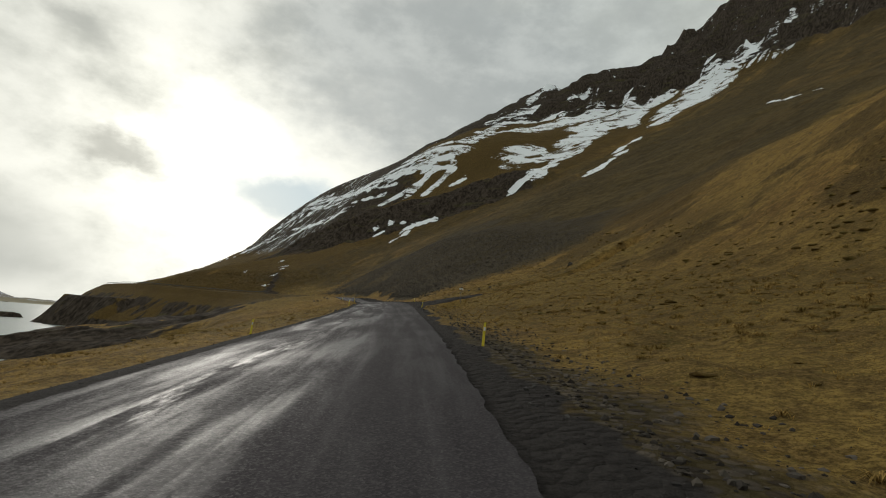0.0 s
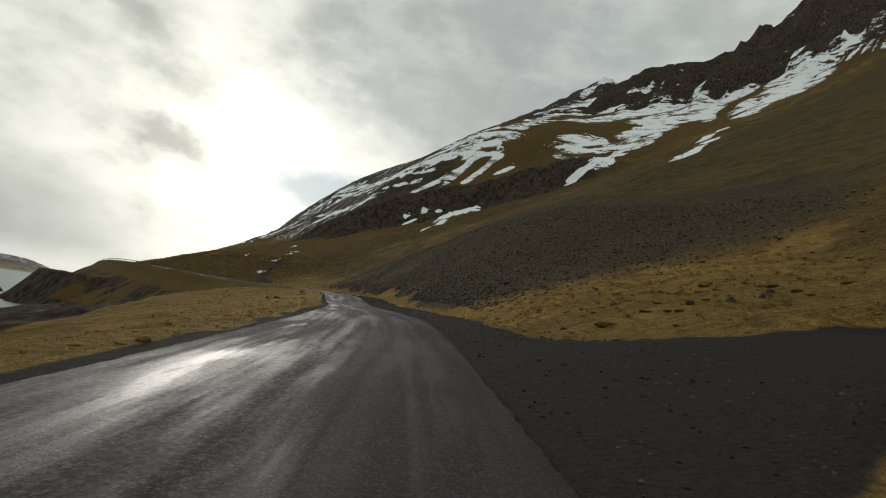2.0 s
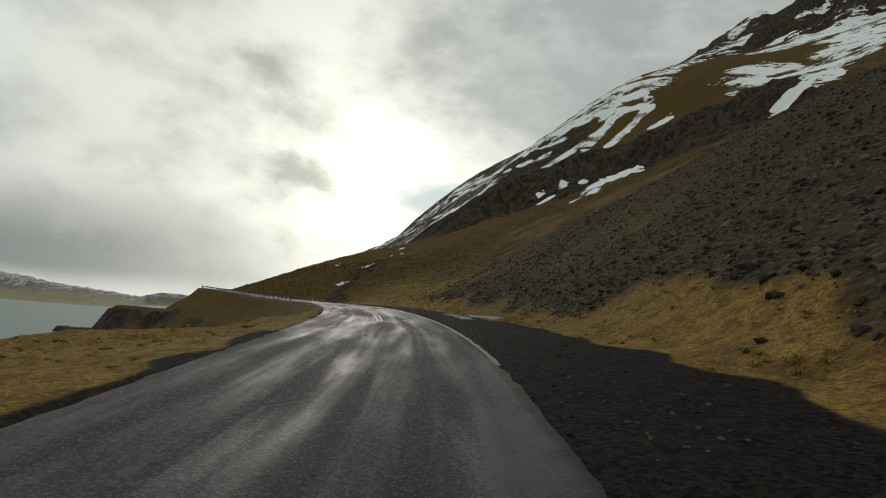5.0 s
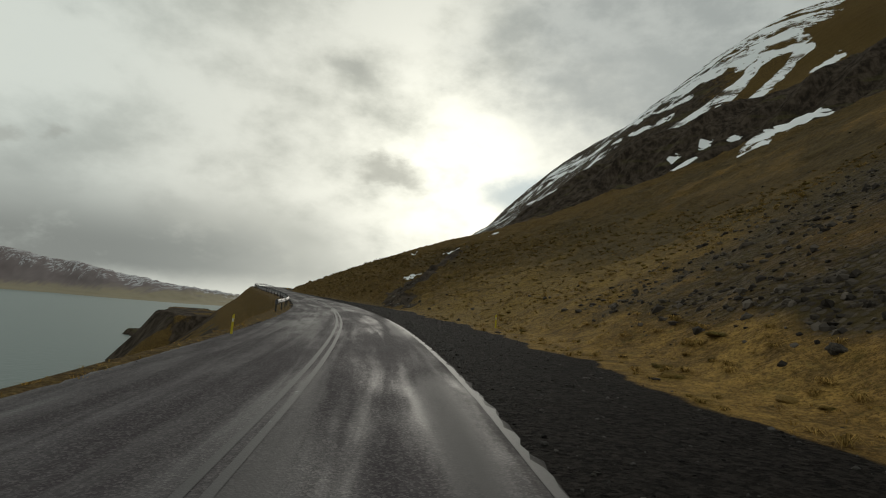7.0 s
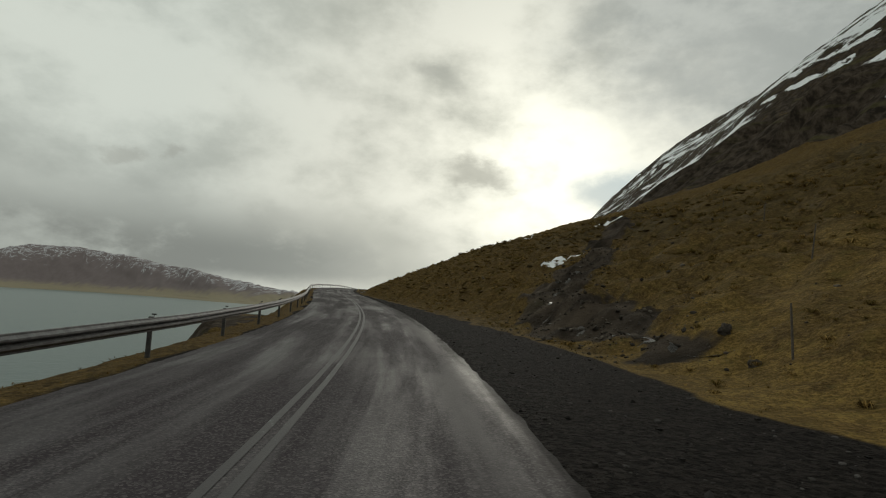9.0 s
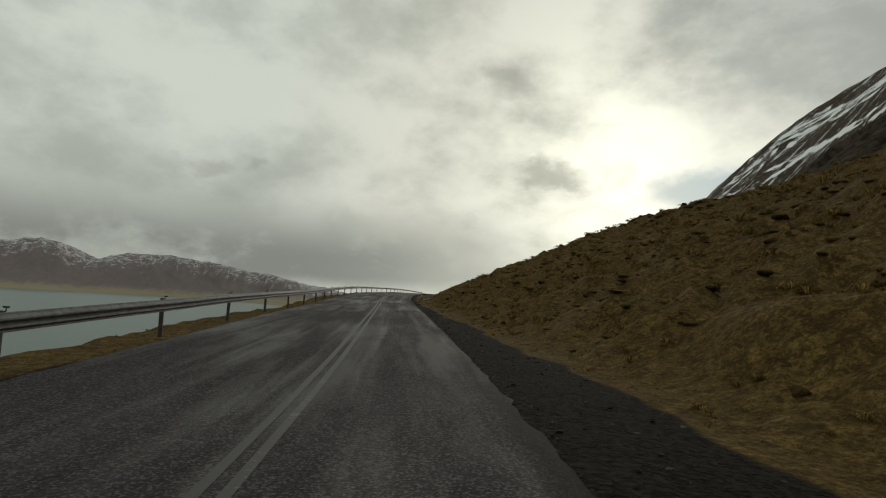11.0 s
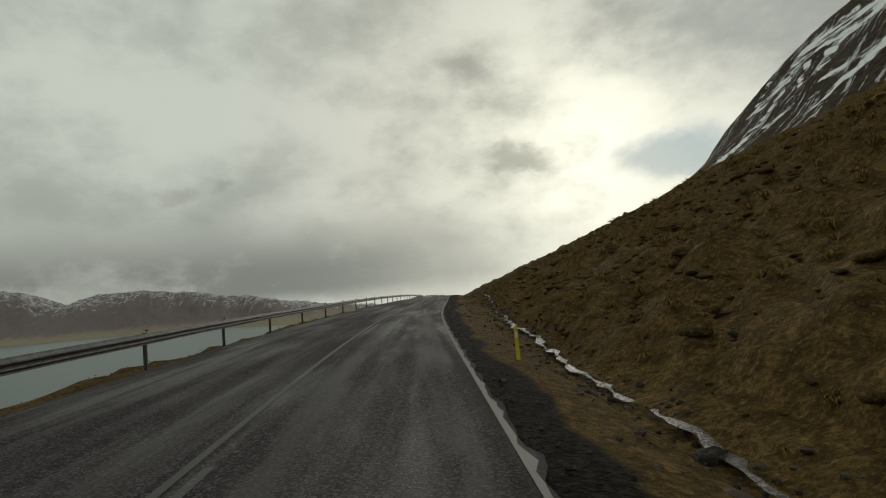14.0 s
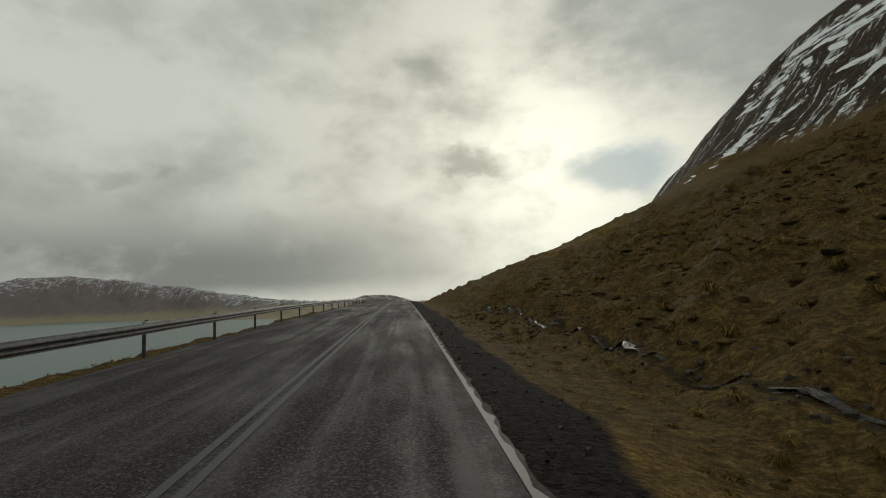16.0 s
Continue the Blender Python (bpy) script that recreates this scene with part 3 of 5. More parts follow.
    xyz = N.add("ShaderNodeSeparateXYZ", {0: pos})
    across = N.math("SUBTRACT", xyz.outputs[0], N.math("MULTIPLY", xyz.outputs[1], 0.25))
    fall = N.add("ShaderNodeCombineXYZ", {0: N.math("MULTIPLY", across, 0.27), 1: N.math("MULTIPLY", xyz.outputs[2], 0.022), 2: 0.0}).outputs[0]
    broken = N.step(N.math("ADD", N.noise(N.scaled(fall, (0.9, 3.2, 1.0)), 1.0, 4, 0.6), N.math("MULTIPLY", jag, 0.3)), 0.43, 0.50)
    runs = N.step(N.math("ADD", N.noise(fall, 0.75, 5, 0.66, 1.4), N.math("MULTIPLY", jag, 0.35)), 0.555, 0.585)
    runs = N.math("MULTIPLY", runs, broken)
    runs = N.math("MULTIPLY", runs, N.step(N.math("ADD", share("streaks"), N.math("MULTIPLY", jag, 0.5)), 0.4, 0.6))
    snowmask = N.step(N.math("SUBTRACT", N.math("ADD", share("snow"), N.math("ADD", N.math("MULTIPLY", jag, 1.0), N.math("MULTIPLY", N.math("SUBTRACT", N.noise(N.scaled(pos, (0.25, 0.25, 1.0)), 0.32, 5, 0.7), 0.5), 0.9))), strips), 0.44, 0.50)
    layer = N.math("FRACT", N.math("ADD", N.math("DIVIDE", xyz.outputs[2], 15.0), N.math("MULTIPLY", N.noise(N.scaled(pos, (1, 1, 0.3)), 0.018, 4, 0.6), 2.2)))
    layer = N.math("MULTIPLY", N.step(layer, 0.0, 0.07), N.step(layer, 0.42, 0.30))
    layer = N.math("MULTIPLY", layer, N.step(N.math("ADD", N.noise(N.scaled(pos, (1, 1, 0.4)), 0.045, 5, 0.7), N.math("MULTIPLY", jag, 0.5)), 0.44, 0.52))
    layer = N.math("MULTIPLY", layer, N.math("MULTIPLY", N.step(xyz.outputs[0], 130.0, 90.0), N.step(xyz.outputs[1], 440.0, 470.0)))
    islands = N.math("MULTIPLY", N.step(N.math("ADD", N.noise(N.scaled(pos, (1, 1, 1.4)), 0.05, 5, 0.7, 0.6), N.math("MULTIPLY", jag, 0.3)), 0.55, 0.60), N.step(xyz.outputs[1], 420.0, 450.0))
    layer = N.math("MAXIMUM", layer, islands)
    snowmask = N.math("MULTIPLY", snowmask, N.math("SUBTRACT", 1.0, layer))
    snowmask = N.math("MAXIMUM", snowmask, runs)
    col = N.mix(snowmask, col, (0.80, 0.82, 0.84, 1))
    dirty = cut("slush", 0.9, 0.42, 0.55)
    col = N.mix(dirty, col, N.mix(N.step(N.math("ADD", N.math("MULTIPLY", n3, 0.5), N.math("MULTIPLY", n4, 0.5)), 0.42, 0.60), (0.40, 0.39, 0.37, 1), (0.12, 0.10, 0.08, 1)))
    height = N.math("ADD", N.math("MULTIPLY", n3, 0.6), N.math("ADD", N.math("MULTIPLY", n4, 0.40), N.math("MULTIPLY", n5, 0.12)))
    height = N.math("ADD", height, N.math("MULTIPLY", N.math("SUBTRACT", 0.6, stones.outputs["Distance"]), N.math("MULTIPLY", share("scree"), 1.2)))
    height = N.math("MULTIPLY", height, N.math("SUBTRACT", 1.0, N.math("MULTIPLY", snowmask, 0.8)))
    rough = N.mix(wet, (0.95, 0.95, 0.95, 1), (0.85, 0.85, 0.85, 1))
    finish(N, col, rough, height, 0.9, 0.25, 0.04)
    return m


def asphalt_material():
    m, N = material("asphalt")
    sd = N.add("ShaderNodeAttribute", attribute_name="plan").outputs["Vector"]
    long = N.scaled(sd, (0.05, 1.0, 1.0))
    streak = N.noise(long, 1.6, 5, 0.6, 0.4)
    blot = N.noise(N.scaled(sd, (0.3, 1, 1)), 0.55, 4, 0.6)
    grit = N.noise(sd, 45.0, 3, 0.7)
    stone = N.add("ShaderNodeTexVoronoi", {"Vector": sd, "Scale": 42.0})
    mottle = N.noise(sd, 9.0, 4, 0.7)
    fresh = N.step(N.add("ShaderNodeSeparateXYZ", {0: sd}).outputs[0], 235.0, 300.0)
    old = N.mix(streak, (0.028, 0.0235, 0.0270, 1), (0.054, 0.0460, 0.0520, 1))
    col = N.mix(fresh, old, N.mix(streak, (0.0150, 0.0125, 0.0142, 1), (0.033, 0.0282, 0.0315, 1)))
    col = N.mix(N.math("MULTIPLY", N.step(blot, 0.5, 0.62), 0.5), col, (0.050, 0.045, 0.049, 1))
    col = N.mix(N.math("MULTIPLY", N.math("POWER", N.add("ShaderNodeSeparateXYZ", {0: stone.outputs["Color"]}).outputs[0], 2.5), 0.75), col, (0.125, 0.113, 0.115, 1))
    col = N.mix(N.math("MULTIPLY", N.step(mottle, 0.48, 0.66), 0.35), col, (0.015, 0.0135, 0.015, 1))
    d = N.add("ShaderNodeSeparateXYZ", {0: sd}).outputs[1]
    wander = N.math("MULTIPLY", N.math("SUBTRACT", N.noise(N.scaled(sd, (0.03, 0.0, 0.0)), 1.0, 3), 0.5), 0.9)
    dw = N.math("ADD", d, wander)
    tracks = 0.0
    for centre, amount in ((-2.35, 0.45), (-0.75, 0.6), (0.62, 0.8), (2.45, 1.35)):
        gap = N.math("ABSOLUTE", N.math("SUBTRACT", dw, centre))
        tracks = N.math("ADD", tracks, N.math("MULTIPLY", N.step(gap, 0.48, 0.05), amount))
    along = N.add("ShaderNodeSeparateXYZ", {0: sd}).outputs[0]
    worn_in = N.step(along, 100.0, 180.0)
    tracks = N.math("MULTIPLY", tracks, N.math("ADD", 0.25, N.math("MULTIPLY", worn_in, 0.75)))
    patchy = N.step(N.math("ADD", N.math("MULTIPLY", streak, 0.5), N.math("MULTIPLY", N.noise(N.scaled(sd, (0.12, 0.5, 1)), 0.8, 5, 0.65), 0.6)), 0.46, 0.68)
    pale = N.math("MULTIPLY", N.math("MULTIPLY", tracks, patchy), 0.8)
    col = N.mix(pale, col, (0.078, 0.072, 0.073, 1))
    edge = N.math("MULTIPLY", N.step(N.math("ADD", d, N.math("MULTIPLY", N.noise(sd, 2.2, 4, 0.7), 0.7)), 2.95, 3.45), 0.8)
    col = N.mix(edge, col, N.mix(mottle, (0.006, 0.005, 0.005, 1), (0.040, 0.036, 0.034, 1)))
    wet = N.math("MULTIPLY", patchy, N.math("SUBTRACT", 1.0, N.math("MULTIPLY", pale, 0.6)))
    chips = N.add("ShaderNodeTexVoronoi", {"Vector": sd, "Scale": 17.0})
    coarse = N.math("MULTIPLY", N.step(d, 0.6, -0.4), N.math("SUBTRACT", 1.0, worn_in))
    col = N.mix(N.math("MULTIPLY", N.step(N.add("ShaderNodeSeparateXYZ", {0: chips.outputs["Color"]}).outputs[0], 0.45, 0.8), N.math("MULTIPLY", coarse, 0.6)), col, (0.013, 0.0115, 0.012, 1))
    right_lane = N.math("MULTIPLY", N.math("MULTIPLY", N.step(d, -0.2, 0.9), N.math("SUBTRACT", 1.0, worn_in)), 0.5)
    col = N.mix(right_lane, col, (0.021, 0.0185, 0.020, 1))
    pool = N.step(N.math("ABSOLUTE", N.math("ADD", dw, 2.1)), 0.62, 0.15)
    pool = N.math("MULTIPLY", N.math("MULTIPLY", pool, N.step(N.noise(N.scaled(sd, (0.16, 1.1, 1.0)), 1.0, 5, 0.72), 0.49, 0.62)), N.math("SUBTRACT", 1.0, worn_in))
    wet = N.math("MULTIPLY", wet, N.math("SUBTRACT", 1.0, right_lane))
    rough = N.mix(pool, N.mix(wet, (0.85, 0.85, 0.85, 1), (0.50, 0.50, 0.50, 1)), (0.42, 0.42, 0.42, 1))
    gloss = N.math("ADD", 0.04, N.math("MULTIPLY", N.math("MULTIPLY", wet, 0.11), N.math("SUBTRACT", 1.0, edge)))
    gloss = N.math("ADD", gloss, N.math("MULTIPLY", pool, 0.08))
    finish(N, col, rough, N.math("ADD", N.math("MULTIPLY", grit, 0.5), N.math("MULTIPLY", stone.outputs["Distance"], 0.4)), 0.45, 0.012, gloss)
    return m


def paint_material(name, wear):
    m, N = material(name)
    sd = N.add("ShaderNodeAttribute", attribute_name="plan").outputs["Vector"]
    worn = N.math("ADD", N.math("MULTIPLY", N.noise(sd, 9.0, 4, 0.7), 0.6), N.math("MULTIPLY", N.noise(sd, 0.6, 3, 0.5), 0.5))
    s = N.add("ShaderNodeSeparateXYZ", {0: sd}).outputs[0]
    worn = N.math("ADD", worn, N.math("MULTIPLY", N.step(s, 300.0, 220.0), 0.16))
    worn = N.math("ADD", worn, N.math("MULTIPLY", N.step(s, 235.0, 300.0), 2.6 * wear))
    col = N.mix(N.step(worn, 0.46 - wear, 0.68 - wear), N.mix(N.step(s, 230.0, 270.0), (0.26, 0.295, 0.29, 1), (0.24 - wear, 0.26 - wear, 0.255 - wear, 1)), (0.036, 0.032, 0.035, 1))
    finish(N, col, 0.6, N.noise(sd, 40.0, 3), 0.3, 0.01, 0.4)
    return m


def plain(name, a, b, scale=6.0, rough=0.7, bump=0.02, metallic=0.0, spec=0.4, strength=0.4):
    m, N = material(name)
    pos = N.add("ShaderNodeTexCoord").outputs["Object"]
    n = N.noise(pos, scale, 5, 0.65)
    fine_n = N.noise(pos, scale * 6, 3, 0.7)
    col = N.mix(N.step(N.math("ADD", N.math("MULTIPLY", n, 0.7), N.math("MULTIPLY", fine_n, 0.3)), 0.38, 0.62), a, b)
    finish(N, col, rough, N.math("ADD", n, N.math("MULTIPLY", fine_n, 0.4)), strength, bump, spec, metallic)
    return m


def sea_material():
    m, N = material("sea_water")
    pos = N.add("ShaderNodeNewGeometry").outputs["Position"]
    ripple = N.noise(N.scaled(pos, (1, 1, 1)), 0.35, 4, 0.6)
    swell = N.noise(pos, 0.012, 3, 0.5)
    col = N.mix(swell, (0.035, 0.075, 0.072, 1), (0.050, 0.095, 0.088, 1))
    finish(N, col, 0.35, ripple, 0.35, 0.6, 0.25)
    return m


LAND, ASPHALT, SEA_M = land_material(), asphalt_material(), sea_material()
PAINT, EDGE_PAINT = paint_material("worn_road_paint", 0.05), paint_material("worn_edge_paint", 0.11)
STEEL = plain("galvanised_steel", (0.075, 0.075, 0.078, 1), (0.15, 0.15, 0.155, 1), 5, 0.55, 0.004, 0.6)
POST_M = plain("dark_weathered_steel", (0.035, 0.034, 0.033, 1), (0.075, 0.07, 0.066, 1), 8, 0.65, 0.004, 0.3)
YELLOW = plain("yellow_plastic", (0.52, 0.40, 0.015, 1), (0.62, 0.50, 0.03, 1), 9, 0.5, 0.003)
REFLECT = plain("reflector", (0.55, 0.56, 0.56, 1), (0.65, 0.65, 0.64, 1), 20, 0.25, 0.001)
STONE = plain("dark_basalt", (0.030, 0.023, 0.018, 1), (0.088, 0.072, 0.056, 1), 5, 0.9, 0.12, strength=0.9)
CONCRETE = plain("culvert_steel", (0.05, 0.045, 0.04, 1), (0.12, 0.11, 0.10, 1), 6, 0.7, 0.01)

# ---- ground ----
def spaced(near, far, first, growth):
    out, step = [near], first
    while out[-1] < far:
        out.append(out[-1] + step)
        step *= growth
    return np.array(out)


def build_ground():
    s = np.concatenate([-spaced(6.0, 95, 0.8, 1.03)[::-1], np.arange(-5.5, 430, 0.62), spaced(430, 1080, 0.7, 1.02)])
    dr = np.concatenate([np.arange(0, 14, 0.4), spaced(14, 1150, 0.42, 1.0165)])
    dl = np.concatenate([np.arange(0.4, 9, 0.45), spaced(9, 300, 0.5, 1.06)])
    d = np.concatenate([-dl[::-1], dr])
    s0, s1 = np.meshgrid(s, d, indexing="ij")
    x = np.interp(s0, LINE_S, LINE[:, 0])
    y = np.interp(s0, LINE_S, LINE[:, 1])
    nx = np.interp(s0, LINE_S, NORMAL[:, 0])
    ny = np.interp(s0, LINE_S, NORMAL[:, 1])
    own = 45 * np.tanh(s1 / 45)                     # across the road close by, across the valley farther off
    n0 = np.array([0.90, 0.44])
    x = x + nx * own + n0[0] * (s1 - own)
    y = y + ny * own + n0[1] * (s1 - own)
    z, shares = ground(x.ravel(), y.ravel())
    me = mesh_from("ground", np.stack([x.ravel(), y.ravel(), z], 1), grid_faces(len(s), len(d)), LAND)
    for name, v in shares.items():
        me.attributes.new(name, "FLOAT", "POINT").data.foreach_set("value", np.asarray(v, np.float32))
    return tagged(new("ground", me), "brown winter grass hillside with scree, dark cliffs and snow", "ground", kind="structure")


build_ground()

sea = bmesh.new()
bmesh.ops.create_circle(sea, cap_ends=True, radius=4700, segments=96)
bmesh.ops.translate(sea, verts=sea.verts, vec=(-180, 180, SEA))
tagged(part("water", sea, SEA_M), "calm grey-green fjord water below the road", "water", kind="structure")


def strip(name, s_list, d_left, d_right, lift, mat, cols=2, crown=0.0):
    """A strip along the road between two distances from its centre."""
    rows = []
    plan = []
    for s in s_list:
        a, b = d_left(s), d_right(s)
        for k in range(cols):
            d = a + (b - a) * k / (cols - 1)
            p, _ = on_road(s, d, lift - crown * abs(d))
            rows.append(p)
            plan.append((s, d, 0.0))
    me = mesh_from(name, rows, grid_faces(len(s_list), cols), mat)
    me.attributes.new("plan", "FLOAT_VECTOR", "POINT").data.foreach_set("vector", np.asarray(plan, np.float32).ravel())
    return me


ROAD_S = np.concatenate([np.arange(-95, -6, 0.8), np.arange(-6, 440, 0.3), np.arange(440, 1000, 4)])
wob = lambda s, k: 0.09 * noise.fractal(Vector((s * 1.5, k * 9.0, 0)), 0.8, 2.2, 5)
half = lambda s: float(np.interp(s, [0, 40, 85, 120, 160, 420], [2.5, 2.65, 2.9, 2.85, 3.1, 3.12]))
half_left = lambda s: float(np.interp(s, [0, 40, 75, 90, 110, 125, 140, 150, 190, 230, 260, 320, 376, 420], [3.9, 4.0, 3.4, 3.1, 2.6, 2.35, 2.35, 2.6, 3.4, 3.3, 3.5, 4.1, 4.65, 4.65]))
road = tagged(part("road", strip("road", ROAD_S, lambda s: -half_left(s) + wob(s, 1), lambda s: half(s) + wob(s, 4), 0.0, ASPHALT, 12), None),
              "dark wet two-lane asphalt road with worn markings", "road", kind="structure")

# ---- far side of the fjord ----
FAR_AZ = [34, 38, 40, 41, 43, 44.5, 46, 47.5, 50.6, 53, 56, 59, 61, 63, 65, 68, 71.3, 73.5, 75.3, 77.8, 80, 84, 90, 120]
FAR_EL = [0.1, 0.2, 0.85, 0.95, 0.93, 0.5, 0.55, 0.75, 1.0, 1.35, 1.8, 2.4, 2.55, 3.0, 3.15, 3.4, 3.4, 2.6, 3.5, 4.0, 3.6, 3.3, 3.4, 3.0]


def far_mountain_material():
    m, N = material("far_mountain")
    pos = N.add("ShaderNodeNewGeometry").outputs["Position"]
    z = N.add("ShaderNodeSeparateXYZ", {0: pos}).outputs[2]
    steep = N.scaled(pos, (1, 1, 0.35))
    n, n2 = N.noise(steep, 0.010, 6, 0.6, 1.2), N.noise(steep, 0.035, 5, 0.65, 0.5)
    # pale mauve rock and greyed snow: haze of distance put into the colours
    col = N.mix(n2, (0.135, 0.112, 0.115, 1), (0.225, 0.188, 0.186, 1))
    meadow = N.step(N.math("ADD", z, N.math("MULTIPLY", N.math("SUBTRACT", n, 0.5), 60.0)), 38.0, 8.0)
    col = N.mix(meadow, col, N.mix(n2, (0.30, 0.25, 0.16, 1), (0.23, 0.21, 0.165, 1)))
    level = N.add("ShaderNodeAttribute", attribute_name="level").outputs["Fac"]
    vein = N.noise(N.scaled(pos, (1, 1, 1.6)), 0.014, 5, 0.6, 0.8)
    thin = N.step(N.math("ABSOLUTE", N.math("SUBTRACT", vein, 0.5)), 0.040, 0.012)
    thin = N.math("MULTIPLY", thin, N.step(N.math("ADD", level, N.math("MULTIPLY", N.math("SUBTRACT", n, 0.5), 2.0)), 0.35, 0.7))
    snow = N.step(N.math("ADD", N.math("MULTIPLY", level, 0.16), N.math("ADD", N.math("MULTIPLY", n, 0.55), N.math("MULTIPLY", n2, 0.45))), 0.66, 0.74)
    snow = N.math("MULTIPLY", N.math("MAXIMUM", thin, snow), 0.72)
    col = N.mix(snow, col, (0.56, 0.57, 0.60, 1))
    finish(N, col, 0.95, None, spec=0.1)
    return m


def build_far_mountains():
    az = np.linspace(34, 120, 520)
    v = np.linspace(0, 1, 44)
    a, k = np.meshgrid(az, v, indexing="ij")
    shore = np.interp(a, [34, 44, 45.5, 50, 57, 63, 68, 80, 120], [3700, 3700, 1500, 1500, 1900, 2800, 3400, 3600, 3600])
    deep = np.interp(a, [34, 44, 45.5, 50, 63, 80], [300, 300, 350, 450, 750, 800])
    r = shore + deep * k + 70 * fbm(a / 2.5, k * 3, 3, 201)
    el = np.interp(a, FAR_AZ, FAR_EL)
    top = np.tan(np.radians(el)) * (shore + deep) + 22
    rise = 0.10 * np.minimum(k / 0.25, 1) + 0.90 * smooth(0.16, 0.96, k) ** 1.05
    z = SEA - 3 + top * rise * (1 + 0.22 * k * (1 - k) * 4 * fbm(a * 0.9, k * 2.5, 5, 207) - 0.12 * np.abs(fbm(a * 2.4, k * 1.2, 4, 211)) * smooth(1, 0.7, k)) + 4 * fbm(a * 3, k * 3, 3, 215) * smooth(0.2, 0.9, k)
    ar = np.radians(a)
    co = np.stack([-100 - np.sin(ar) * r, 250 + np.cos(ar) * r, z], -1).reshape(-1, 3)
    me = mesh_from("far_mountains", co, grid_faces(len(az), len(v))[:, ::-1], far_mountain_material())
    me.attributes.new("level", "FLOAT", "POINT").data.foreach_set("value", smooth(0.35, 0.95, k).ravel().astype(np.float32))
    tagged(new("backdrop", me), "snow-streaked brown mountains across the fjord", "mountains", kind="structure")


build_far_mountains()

# ---- road markings ----
def marking(name, s0, s1, d, width, label):
    ss = np.arange(s0, s1, 0.25 if name == "edge_line" else 0.8)
    me = strip(name, ss, lambda s: d(s) - width / 2, lambda s: d(s) + width / 2 + (0.10 * noise.noise(Vector((s * 2.3, 4.0, 0.0))) if name == "edge_line" else 0.0), 0.006, EDGE_PAINT if name == "edge_line" else PAINT, 2)
    ob = part(name, me, None, road, label)
    return ob


shift = lambda s: float(np.interp(s, [240, 285, 300, 320, 345, 365, 385, 400], [0.20, 0.24, 0.23, 0.18, 0.08, 0.05, 0.10, 0.20]))
marking("centre_line", 165, 520, lambda s: shift(s) - 0.09, 0.105, "worn white painted line")
for a, b in ((165, 357.5), (371, 376), (386, 391), (400, 520)):
    marking("centre_line", a, b, lambda s: shift(s) + 0.13, 0.105, "worn white painted line")
for a, b, wide in ((150, 222, 0.11), (338, 520, 0.08)):
    marking("edge_line", a, b, lambda s: 3.02, wide, "worn white painted edge line")

# ---- guard rail ----
RAIL_S, RAIL_D = [228, 250, 304, 330, 376, 415, 500], [-3.95, -4.0, -4.6, -4.8, -5.35, -5.3, -5.2]


def rail_place(s, lift=0.0, out=0.0):
    return on_road(s, float(np.interp(s, RAIL_S, RAIL_D)) - out, lift)


